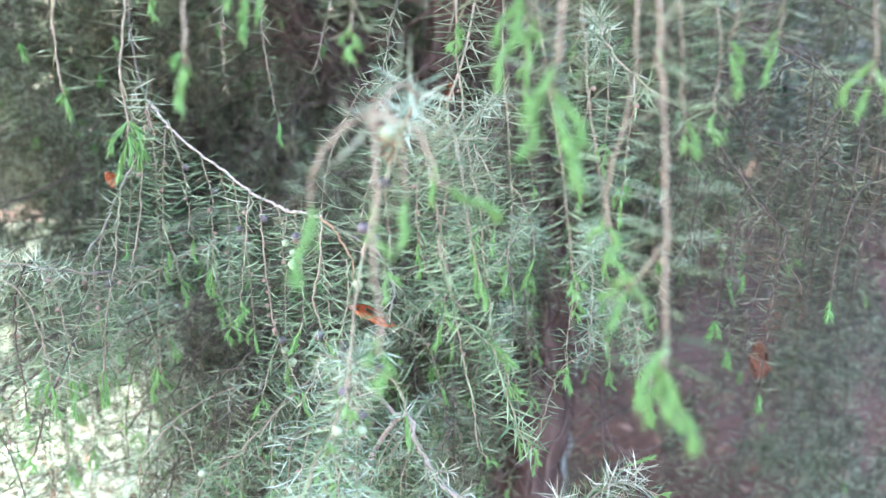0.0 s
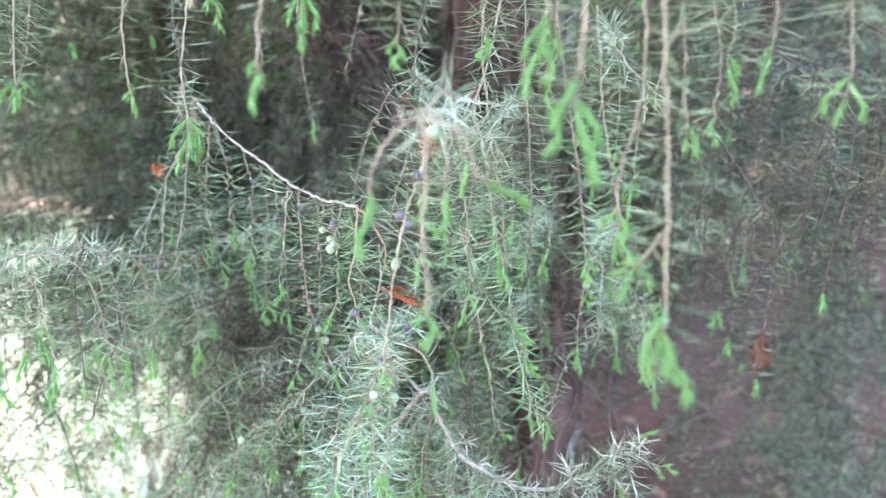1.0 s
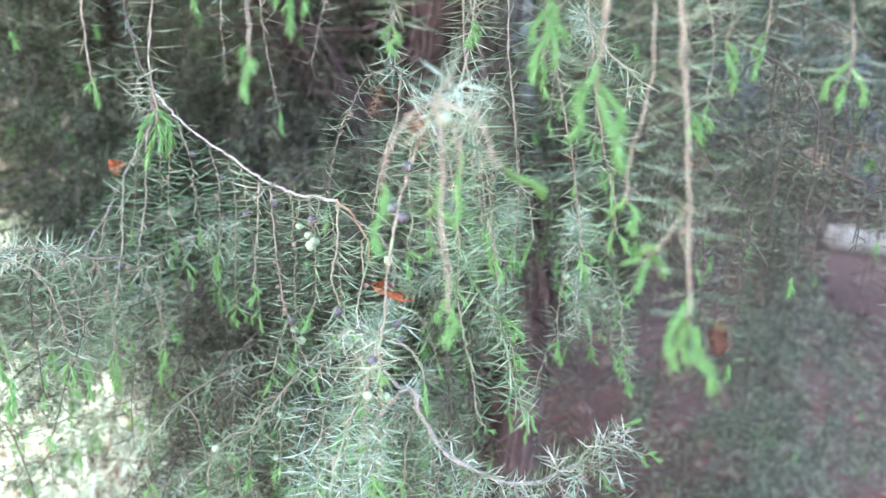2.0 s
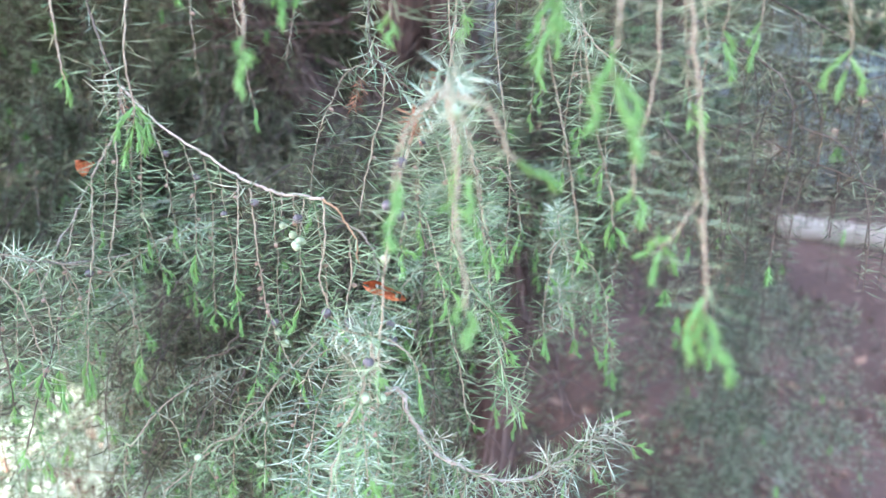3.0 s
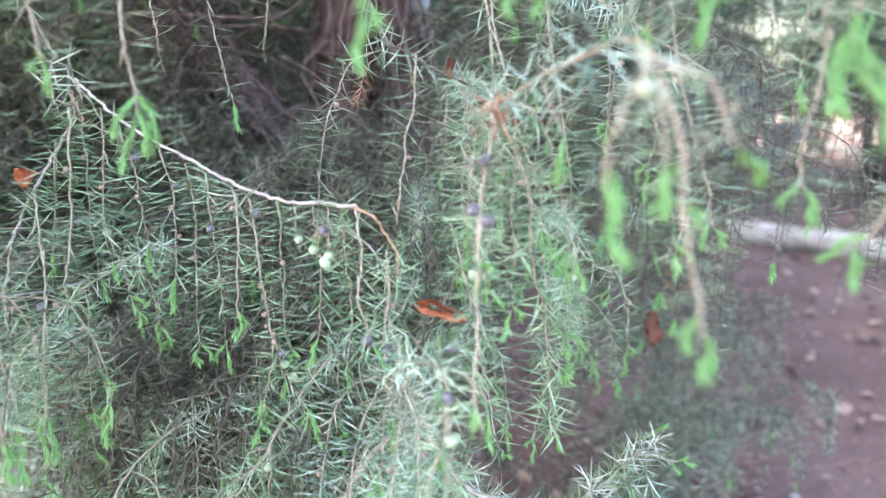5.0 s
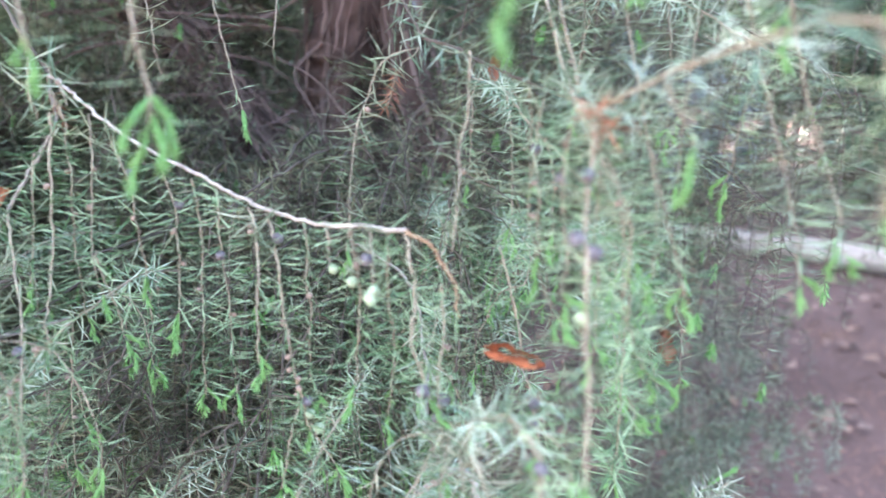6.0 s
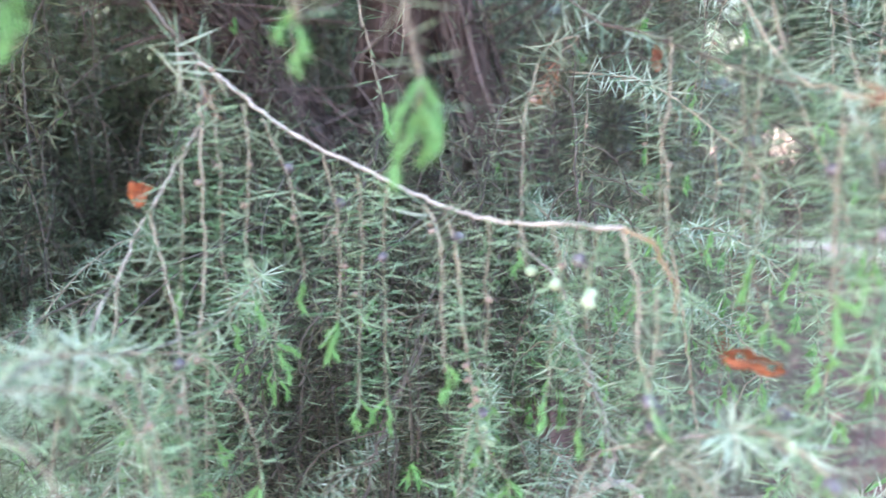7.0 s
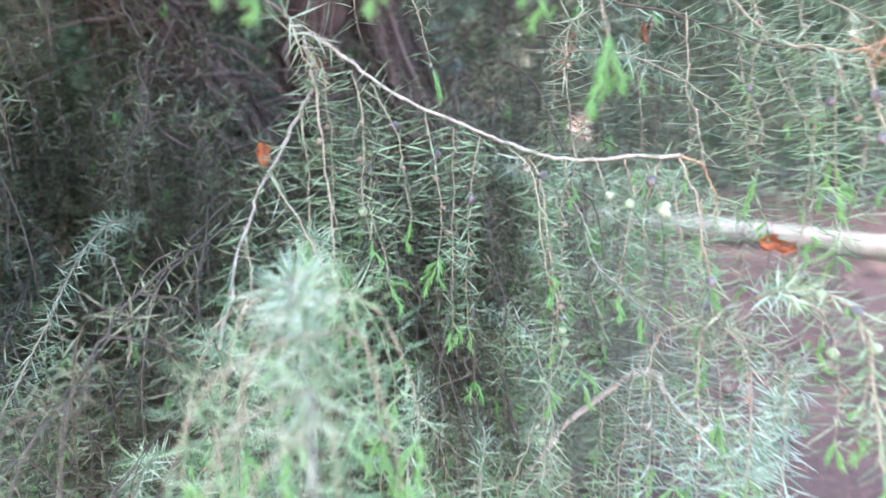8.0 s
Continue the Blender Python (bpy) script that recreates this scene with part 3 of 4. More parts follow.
twig([(-0.066, 0.358, 0.822), (-0.060, 0.352, 0.819), (-0.054, 0.349, 0.811), (-0.048, 0.347, 0.797), (-0.0465, 0.347, 0.787)], 0, thick=0.0010, bare=0.55, bark=ORANGE_BARK, gap=0.006)
twig([(-0.066, 0.358, 0.821), (-0.066, 0.347, 0.803), (-0.069, 0.337, 0.781), (-0.066, 0.335, 0.768), (-0.062, 0.337, 0.758)], 1, "b9", thick=0.0009)
twig([(-0.205, 0.472, 0.862), (-0.206, 0.462, 0.84), (-0.208, 0.454, 0.804), (-0.213, 0.444, 0.772), (-0.212, 0.44, 0.755)], 0, "t3 t6", thick=0.001, size=0.0145)
twig([(-0.188, 0.463, 0.862), (-0.187, 0.453, 0.84), (-0.189, 0.449, 0.805), (-0.188, 0.447, 0.779)], 1, "t5 g8 t3")
twig([(-0.181, 0.458, 0.856), (-0.174, 0.449, 0.835), (-0.172, 0.445, 0.815), (-0.168, 0.442, 0.788)], 1, "b3 t6")
twig([(-0.190, 0.448, 0.80), (-0.188, 0.446, 0.785), (-0.183, 0.445, 0.767), (-0.180, 0.444, 0.756)], 2, size=0.014)
twig([(-0.158, 0.443, 0.842), (-0.153, 0.441, 0.817), (-0.154, 0.436, 0.790), (-0.156, 0.437, 0.763)], 3, "b2.5 t4 t6", side_shoots=0)
twig([(-0.145, 0.437, 0.834), (-0.142, 0.440, 0.811), (-0.145, 0.438, 0.77), (-0.146, 0.436, 0.726)], 2, "t2 t5", size=0.0145)
twig([(-0.134, 0.429, 0.830), (-0.132, 0.436, 0.80), (-0.130, 0.440, 0.76), (-0.131, 0.440, 0.722)], 2, "t6 b3", size=0.0145)
twig([(-0.121, 0.418, 0.823), (-0.119, 0.405, 0.812), (-0.121, 0.396, 0.785), (-0.123, 0.388, 0.760)], 2, "t1.5 t2", fan=14, thick=0.00075)
twig([(-0.114, 0.414, 0.820), (-0.112, 0.405, 0.80), (-0.108, 0.399, 0.756), (-0.104, 0.400, 0.731), (-0.100, 0.401, 0.716)], 1, "b1 t4.5 t5.2 t6 t6.6 t7 t7.4 t7.8 b8.1 g8.8 t5", thick=0.0009, size=0.0145)
twig([(-0.104, 0.400, 0.733), (-0.112, 0.395, 0.712), (-0.116, 0.390, 0.695)], 2)
twig([(-0.101, 0.401, 0.722), (-0.094, 0.396, 0.708), (-0.088, 0.392, 0.694)], 3, "g1")
twig([(-0.091, 0.389, 0.819), (-0.0915, 0.384, 0.81), (-0.0922, 0.381, 0.803)], 0, "g9.9", size=0.010)
twig([(-0.100, 0.401, 0.819), (-0.098, 0.404, 0.79), (-0.099, 0.402, 0.752), (-0.096, 0.40, 0.735)], 1, "t4", size=0.014)
twig([(-0.083, 0.377, 0.820), (-0.082, 0.372, 0.80), (-0.083, 0.376, 0.77), (-0.084, 0.374, 0.75)], 1, "g3 t2")
twig([(-0.077, 0.370, 0.820), (-0.078, 0.360, 0.808), (-0.0795, 0.354, 0.797)], 0, "b4 t4.5 g8.6 g9.2 g9.6 g10", size=0.011)
twig([(-0.071, 0.363, 0.821), (-0.069, 0.371, 0.795), (-0.068, 0.372, 0.76), (-0.070, 0.37, 0.735)], 1, "t5", size=0.0145)
twig([(-0.052, 0.352, 0.800), (-0.050, 0.352, 0.78), (-0.052, 0.347, 0.757), (-0.053, 0.345, 0.735), (-0.052, 0.342, 0.715)], 2, "t3 b5.4 b6.2", thick=0.0008)
# twigs that rise over the arch
twig([(-0.028, 0.386, 0.892), (-0.033, 0.381, 0.866), (-0.037, 0.378, 0.852), (-0.042, 0.366, 0.836), (-0.046, 0.357, 0.812)], 0, "t6", thick=0.0008)
twig([(-0.031, 0.449, 0.895), (-0.05, 0.445, 0.889), (-0.066, 0.435, 0.862), (-0.075, 0.42, 0.83), (-0.078, 0.415, 0.80)], 1, "t4")
twig([(-0.010, 0.365, 0.885), (-0.010, 0.36, 0.86), (-0.014, 0.345, 0.835), (-0.013, 0.345, 0.81)], 1, "b4 t6", fan=10)
branch([(-0.02, 0.72, 1.06), (-0.022, 0.56, 0.985), (-0.032, 0.45, 0.910), (-0.028, 0.392, 0.892), (-0.006, 0.358, 0.877), (0.004, 0.33, 0.872)], 0.0009, 0.0005, DARK_BARK, (0.4, 1.0), gap=0.006, label="dark needled branch above the arch")
twig([(-0.031, 0.449, 0.895), (-0.040, 0.453, 0.886), (-0.045, 0.455, 0.874), (-0.047, 0.455, 0.864)], 0, size=0.009, dead=True, gap=0.0022, bare=0.4, spread=60)

twig([(-0.140, 0.57, 0.985), (-0.130, 0.515, 0.935), (-0.124, 0.496, 0.893), (-0.117, 0.490, 0.862)], 1, "t4", gap=0.0075, size=0.015)
twig([(-0.168, 0.58, 0.985), (-0.165, 0.53, 0.94), (-0.160, 0.51, 0.905), (-0.156, 0.505, 0.880)], 0, "t6", gap=0.0075, size=0.015)
twig([(-0.085, 0.60, 0.985), (-0.090, 0.545, 0.935), (-0.096, 0.52, 0.895)], 0, "t5", gap=0.008, size=0.014)

# the branch that falls beside it
twig([(-0.204, 0.476, 0.872), (-0.200, 0.472, 0.865), (-0.198, 0.471, 0.856)], 0, size=0.006, gap=0.0016, dead=True, spread=55)
branch([(-0.204, 0.477, 0.879), (-0.2045, 0.470, 0.860), (-0.2145, 0.471, 0.842), (-0.228, 0.473, 0.817), (-0.242, 0.474, 0.793), (-0.256, 0.462, 0.765), (-0.266, 0.455, 0.74)], 0.0010, 0.0007, GREY_BARK, (0.0, 1.0), 0.015, gap=0.004)
twig([(-0.206, 0.482, 0.885), (-0.203, 0.472, 0.880), (-0.198, 0.462, 0.873), (-0.195, 0.457, 0.866)], 0, "t5", gap=0.0045)
twig([(-0.210, 0.485, 0.889), (-0.212, 0.476, 0.884), (-0.211, 0.468, 0.872), (-0.209, 0.464, 0.860)], 0, "t4", gap=0.0055)
twig([(-0.243, 0.474, 0.79), (-0.246, 0.462, 0.765), (-0.243, 0.455, 0.745), (-0.244, 0.452, 0.73)], 1, thick=0.0008)
twig([(-0.228, 0.473, 0.816), (-0.224, 0.452, 0.79), (-0.222, 0.431, 0.761), (-0.222, 0.412, 0.734), (-0.223, 0.405, 0.70)], 1, "b5 t6", thick=0.0009)
twig([(-0.213, 0.468, 0.845), (-0.216, 0.46, 0.82), (-0.219, 0.455, 0.785)], 1)
twig([(-0.200, 0.470, 0.866), (-0.197, 0.468, 0.84), (-0.199, 0.464, 0.80), (-0.198, 0.46, 0.765)], 1, "t3 t5")

# low grey branch, its fork and its sprays
branch([(-0.07, 0.60, 0.50), (-0.062, 0.47, 0.585), (-0.044, 0.43, 0.645), (-0.022, 0.396, 0.682), (-0.012, 0.384, 0.664), (0.006, 0.369, 0.645), (0.033, 0.352, 0.636), (0.058, 0.352, 0.634), (0.09, 0.362, 0.643)], 0.0023, 0.0010, PALE_BARK, (0.55, 1.0), label="low pale grey branch")
twig([(0.058, 0.352, 0.634), (0.088, 0.362, 0.643), (0.110, 0.368, 0.652), (0.130, 0.354, 0.652)], 2, size=0.0145, gap=0.0032, fan=25, thick=0.0009, spread=66, thinned=0.02)
twig([(0.085, 0.361, 0.642), (0.100, 0.366, 0.655), (0.112, 0.366, 0.664)], 1, size=0.014, gap=0.003, spread=60, thinned=0.02)
twig([(0.095, 0.364, 0.646), (0.11, 0.36, 0.63), (0.12, 0.357, 0.612)], 1, size=0.0145)
branch([(-0.070, 0.43, 0.80), (-0.050, 0.437, 0.785), (-0.038, 0.436, 0.768), (-0.034, 0.428, 0.745), (-0.044, 0.39, 0.732), (-0.050, 0.371, 0.724), (-0.047, 0.345, 0.738), (-0.043, 0.318, 0.757)], 0.0006, 0.0009, GREY_BARK, (0.2, 0.7))
branch([(-0.024, 0.396, 0.681), (-0.036, 0.392, 0.692), (-0.045, 0.38, 0.708), (-0.050, 0.371, 0.724)], 0.0012, 0.0009, GREY_BARK)
twig([(-0.045, 0.325, 0.752), (-0.042, 0.305, 0.762), (-0.044, 0.280, 0.760), (-0.052, 0.268, 0.742), (-0.060, 0.258, 0.722), (-0.066, 0.25, 0.70)], 2, "g3 b4 g5.5", size=0.0165, gap=0.0036, thick=0.001, spread=60, side_shoots=2, thinned=0.02)
twig([(-0.043, 0.315, 0.757), (-0.032, 0.308, 0.768), (-0.028, 0.300, 0.768)], 0, "b6", size=0.015, gap=0.0034, spread=66, thinned=0.05)
twig([(-0.044, 0.318, 0.755), (-0.055, 0.303, 0.766), (-0.062, 0.297, 0.762)], 0, size=0.015, gap=0.0034, spread=66, thinned=0.05)
twig([(-0.042, 0.30, 0.762), (-0.038, 0.285, 0.742), (-0.040, 0.28, 0.715), (-0.042, 0.277, 0.69)], 2, "b3 g4 t6", gap=0.004)
twig([(-0.046, 0.277, 0.758), (-0.048, 0.27, 0.735), (-0.046, 0.268, 0.70)], 2, gap=0.004, side_shoots=1)
twig([(-0.045, 0.31, 0.76), (-0.032, 0.306, 0.756), (-0.022, 0.303, 0.747), (-0.018, 0.30, 0.735)], 1, "b3", gap=0.004, thick=0.0008)
twig([(-0.004, 0.402, 0.80), (0.004, 0.397, 0.76), (0.011, 0.394, 0.719), (0.017, 0.393, 0.690), (0.020, 0.388, 0.668), (0.029, 0.390, 0.655)], 1, "t5", gap=0.005, thick=0.0008)
twig([(-0.052, 0.34, 0.742), (-0.06, 0.33, 0.72), (-0.062, 0.325, 0.69)], 2)
twig([(-0.024, 0.396, 0.680), (-0.040, 0.385, 0.66), (-0.05, 0.378, 0.63)], 2, gap=0.0042)
twig([(-0.020, 0.392, 0.676), (-0.026, 0.385, 0.65), (-0.028, 0.38, 0.62)], 2, gap=0.0042)
twig([(-0.012, 0.38, 0.657), (-0.008, 0.373, 0.635), (-0.009, 0.37, 0.60)], 2, gap=0.0042)
twig([(0.012, 0.365, 0.642), (0.014, 0.36, 0.62), (0.012, 0.355, 0.59)], 2, gap=0.0042)
twig([(0.035, 0.352, 0.637), (0.04, 0.35, 0.615), (0.038, 0.348, 0.59)], 2, gap=0.0042)
twig([(-0.045, 0.39, 0.695), (-0.07, 0.375, 0.675), (-0.085, 0.365, 0.65), (-0.09, 0.36, 0.62)], 2, "t5", gap=0.0042)
twig([(-0.06, 0.36, 0.70), (-0.075, 0.345, 0.68), (-0.08, 0.335, 0.65)], 3, gap=0.0042)
twig([(-0.05, 0.34, 0.70), (-0.055, 0.325, 0.675), (-0.052, 0.318, 0.645)], 2, gap=0.004)

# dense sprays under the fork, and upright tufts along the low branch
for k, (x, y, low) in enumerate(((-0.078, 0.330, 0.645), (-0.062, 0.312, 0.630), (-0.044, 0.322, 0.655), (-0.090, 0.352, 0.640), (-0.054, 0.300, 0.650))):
    twig([(-0.047, 0.345, 0.738), (x * 0.7 - 0.012, y + 0.006, 0.727), (x, y - 0.004, 0.69), (x * 1.05, y - 0.008, low)], 2 + k % 2, "t4" if k % 3 else "t6", gap=0.0031, size=0.0172, spread=80, brightened=True)
for x, y, z, side in ((0.074, 0.357, 0.638, -0.004), (0.098, 0.364, 0.647, 0.003), (0.112, 0.366, 0.652, 0.004)):
    twig([(x, y, z), (x + side, y - 0.004, z + 0.008), (x + side * 1.6, y - 0.007, z + 0.017)], 0, size=0.0145, gap=0.0030, spread=58, thinned=0.05, brightened=True)
for x, y, z in ((0.020, 0.361, 0.640), (0.050, 0.352, 0.635)):
    twig([(x, y, z), (x - 0.004, y - 0.006, z - 0.010), (x - 0.006, y - 0.008, z - 0.034), (x - 0.005, y - 0.009, z - 0.055)], 1, gap=0.0032, size=0.0165)

# pale hanging twigs crowded along the low branch
low_path = smooth_path([(-0.012, 0.384, 0.664), (0.006, 0.369, 0.645), (0.033, 0.352, 0.636), (0.058, 0.352, 0.634), (0.09, 0.362, 0.643), (0.115, 0.365, 0.650)], 8)
low_rng = np.random.default_rng(91)
for k, d in enumerate(np.linspace(0.004, length_of(low_path) - 0.004, 15)):
    p = along(low_path, np.array([d]))[0][0]
    side, near, drop = low_rng.normal(0, 0.006), low_rng.uniform(-0.014, 0.006), low_rng.uniform(0.018, 0.05) * (0.55 if k > 10 else 1)
    twig([p, p + (side * 0.5, near * 0.6, -drop * 0.3), p + (side, near, -drop)], k % 2, size=low_rng.uniform(0.0125, 0.016), gap=0.0034, spread=low_rng.uniform(58, 78), thinned=0.1, thick=0.0006, brightened=True)
for k, d in enumerate((0.016, 0.034, 0.052, 0.072)):
    p = along(low_path, np.array([d]))[0][0]
    twig([p, p + (0.004, -0.003, 0.003), p + (0.009, -0.006, 0.004 + 0.002 * (k % 2))], 0, size=0.0125, gap=0.0034, spread=62, thinned=0.1, brightened=True)

# twigs on the far side of the falling rosette
branch([(0.06, 0.66, 1.06), (0.03, 0.48, 0.975), (0.004, 0.36, 0.886), (-0.012, 0.320, 0.874), (-0.020, 0.298, 0.871), (-0.014, 0.265, 0.885), (-0.014, 0.225, 0.894), (-0.020, 0.193, 0.889)], 0.0008, 0.0005, TWIG_BARK, (0.5, 0.95), 0.0170, gap=0.0078, label="needled branch that ends in a drooping rosette")
twig([(-0.021, 0.297, 0.873), (-0.020, 0.293, 0.870), (-0.0205, 0.290, 0.866)], 0, size=0.010, gap=0.0020, dead=True, spread=80)
twig([(-0.020, 0.298, 0.868), (-0.026, 0.289, 0.85), (-0.031, 0.280, 0.833), (-0.036, 0.270, 0.805), (-0.038, 0.262, 0.78), (-0.040, 0.258, 0.764)], 1, "b1.5 b3.4 b3.8 g5.6 t2", thick=0.0010)
twig([(-0.022, 0.305, 0.868), (-0.026, 0.306, 0.847), (-0.025, 0.302, 0.82), (-0.026, 0.299, 0.806)], 2, "b3 t1", fan=12)
twig([(-0.006, 0.358, 0.877), (-0.010, 0.356, 0.862), (-0.014, 0.353, 0.825), (-0.008, 0.346, 0.795), (-0.001, 0.342, 0.779)], 2, "t5", fan=18)
twig([(-0.012, 0.320, 0.874), (-0.002, 0.302, 0.84), (0.001, 0.300, 0.812), (0.014, 0.31, 0.78), (0.027, 0.317, 0.762)], 3, "t3", fan=18)
twig([(0.004, 0.33, 0.872), (0.006, 0.312, 0.864), (0.010, 0.297, 0.835), (0.017, 0.291, 0.807)], 2, fan=20)
twig([(-0.008, 0.28, 0.882), (-0.006, 0.273, 0.868), (-0.003, 0.271, 0.862)], 1, fan=20)
twig([(0.006, 0.40, 0.985), (0.008, 0.375, 0.92), (0.012, 0.355, 0.865), (0.018, 0.335, 0.83), (0.023, 0.335, 0.79), (0.029, 0.340, 0.747), (0.042, 0.358, 0.70), (0.056, 0.374, 0.672)], 2, "t3 t6", thick=0.0008, fan=16)
twig([(0.030, 0.341, 0.75), (0.034, 0.338, 0.74), (0.036, 0.336, 0.733)], 2, fan=12)
twig([(0.002, 0.36, 0.880), (0.008, 0.347, 0.862), (0.012, 0.33, 0.83), (0.015, 0.318, 0.813)], 2)
twig([(0.036, 0.33, 0.985), (0.042, 0.31, 0.92), (0.052, 0.285, 0.84), (0.056, 0.278, 0.811)], 2, fan=14)
twig([(0.058, 0.33, 0.985), (0.062, 0.305, 0.91), (0.070, 0.280, 0.84), (0.072, 0.276, 0.822)], 2, fan=16)
twig([(0.003, 0.332, 0.873), (0.0, 0.325, 0.83), (0.002, 0.322, 0.80), (0.0, 0.32, 0.775)], 2)
twig([(0.028, 0.385, 0.985), (0.030, 0.36, 0.91), (0.034, 0.335, 0.84), (0.033, 0.33, 0.80)], 2)

# the rosette close to the lens, and its dripping shoots
twig([(-0.019, 0.199, 0.890), (-0.020, 0.190, 0.889), (-0.0195, 0.182, 0.884)], 0, size=0.0165, gap=0.0064, spread=80, thinned=0.3)
twig([(-0.020, 0.192, 0.888), (-0.0195, 0.182, 0.87), (-0.018, 0.174, 0.845), (-0.017, 0.168, 0.826)], 2, bare=0.25, size=0.011, gap=0.007, fan=10, thick=0.00085, side_shoots=2)
twig([(-0.021, 0.192, 0.888), (-0.031, 0.187, 0.882), (-0.0365, 0.184, 0.872), (-0.0370, 0.183, 0.860)], 2, bare=0.2, size=0.010, gap=0.006, fan=12, thick=0.0008)
twig([(-0.019, 0.190, 0.888), (-0.008, 0.186, 0.884), (-0.001, 0.184, 0.874), (0.001, 0.184, 0.868)], 1, bare=0.3, size=0.010, gap=0.006, thick=0.0008)
twig([(-0.018, 0.205, 0.891), (-0.013, 0.20, 0.876), (-0.011, 0.197, 0.862)], 1, "g3", bare=0.3, gap=0.006, thick=0.0007)

# hanging twigs close to the lens
twig([(0.060, 0.220, 0.975), (0.059, 0.203, 0.925), (0.0595, 0.187, 0.88), (0.060, 0.176, 0.845), (0.061, 0.168, 0.818)], 5, "t8", size=0.0185, gap=0.0064, thick=0.00082, fan=30, big=1.2)
twig([(0.066, 0.192, 0.853), (0.060, 0.193, 0.842), (0.056, 0.195, 0.834)], 3, size=0.011, gap=0.006, fan=18)
twig([(0.060, 0.25, 0.985), (0.058, 0.228, 0.93), (0.060, 0.222, 0.90), (0.055, 0.218, 0.87), (0.053, 0.214, 0.85)], 2, gap=0.006, thick=0.0008)
twig([(0.033, 0.20, 0.965), (0.030, 0.19, 0.93), (0.029, 0.184, 0.905), (0.0285, 0.180, 0.893)], 4, bare=0.3, gap=0.006, fan=22, big=1.25, thick=0.0009)
twig([(0.026, 0.245, 0.97), (0.025, 0.235, 0.94), (0.024, 0.228, 0.917)], 4, bare=0.2, gap=0.006, fan=12, big=1.2)
twig([(0.040, 0.255, 0.98), (0.034, 0.25, 0.94), (0.030, 0.242, 0.912)], 3, fan=14)
twig([(0.036, 0.29, 0.96), (0.034, 0.28, 0.93), (0.033, 0.276, 0.90)], 2, fan=12)
twig([(0.012, 0.345, 0.98), (0.008, 0.335, 0.94), (0.006, 0.318, 0.915)], 3, fan=14)
twig([(-0.030, 0.275, 0.985), (-0.033, 0.265, 0.945), (-0.033, 0.256, 0.912)], 2, fan=8)
twig([(-0.072, 0.29, 0.99), (-0.074, 0.28, 0.96), (-0.075, 0.272, 0.931)], 4, fan=14, big=1.15)
twig([(-0.118, 0.31, 0.99), (-0.120, 0.30, 0.96), (-0.121, 0.293, 0.933)], 2, fan=10)
twig([(-0.083, 0.250, 0.985), (-0.084, 0.238, 0.94), (-0.085, 0.229, 0.900)], 2, bare=0.1, gap=0.009, size=0.0145, fan=16, thick=0.0008)
twig([(-0.187, 0.37, 0.985), (-0.189, 0.352, 0.94), (-0.187, 0.341, 0.90), (-0.186, 0.341, 0.887)], 2, fan=20, thick=0.0008, size=0.0145)
twig([(-0.158, 0.37, 0.985), (-0.155, 0.355, 0.94), (-0.157, 0.342, 0.90), (-0.155, 0.335, 0.866)], 5, fan=24, big=1.2, thick=0.0009, gap=0.007)
twig([(-0.262, 0.40, 0.985), (-0.262, 0.385, 0.94), (-0.268, 0.375, 0.90), (-0.272, 0.375, 0.885)], 3, fan=18)
twig([(-0.252, 0.36, 0.98), (-0.251, 0.35, 0.93), (-0.251, 0.343, 0.887)], 3, fan=20, thick=0.0008)
twig([(-0.295, 0.37, 0.98), (-0.293, 0.362, 0.93), (-0.292, 0.359, 0.892)], 3, fan=20)
twig([(0.10, 0.27, 0.97), (0.105, 0.26, 0.93), (0.104, 0.255, 0.905)], 2, fan=12)
twig([(0.125, 0.28, 0.98), (0.127, 0.27, 0.94), (0.125, 0.264, 0.91)], 2, fan=12)
twig([(0.135, 0.24, 0.96), (0.137, 0.228, 0.92), (0.136, 0.222, 0.895)], 3, fan=16)
twig([(0.105, 0.30, 0.985), (0.108, 0.285, 0.93), (0.112, 0.28, 0.90), (0.110, 0.278, 0.882)], 1)
twig([(0.082, 0.27, 0.985), (0.083, 0.25, 0.93), (0.086, 0.245, 0.90), (0.085, 0.24, 0.878)], 2, fan=12)

# the bluish spray that reaches out beside it
branch([(-0.205, 0.458, 0.765), (-0.236, 0.432, 0.768), (-0.256, 0.398, 0.784), (-0.268, 0.372, 0.790), (-0.279, 0.347, 0.789), (-0.290, 0.320, 0.778), (-0.298, 0.300, 0.760), (-0.301, 0.292, 0.742)], 0.0007, 0.0005, GREY_BARK, (0.25, 1.0), 0.018, gap=0.0024, spread=72, label="needled spray that reaches out of the bush")
for x, y, z, drop in ((-0.262, 0.384, 0.790, 0.085), (-0.273, 0.360, 0.790, 0.075), (-0.268, 0.372, 0.789, 0.060), (-0.282, 0.339, 0.787, 0.070), (-0.289, 0.322, 0.779, 0.060), (-0.294, 0.310, 0.774, 0.050), (-0.250, 0.410, 0.780, 0.080), (-0.240, 0.425, 0.770, 0.075)):
    for side in (-1, 1):
        sx = side * drop * (0.12 + 0.45 * abs(math.sin(90 * x + side)))
        if side * math.sin(400 * y) > -0.6:
            twig([(x, y, z), (x + sx * 0.7, y + side * 0.004, z - drop * 0.12), (x + sx, y, z - drop * 0.55), (x + sx * 1.1, y - 0.003, z - drop * 0.9)], 2, "t3 t5" if side > 0 and y > 0.36 else "", gap=0.0054, size=0.0175, spread=84, thinned=0.2, fan=16, big=1.2)
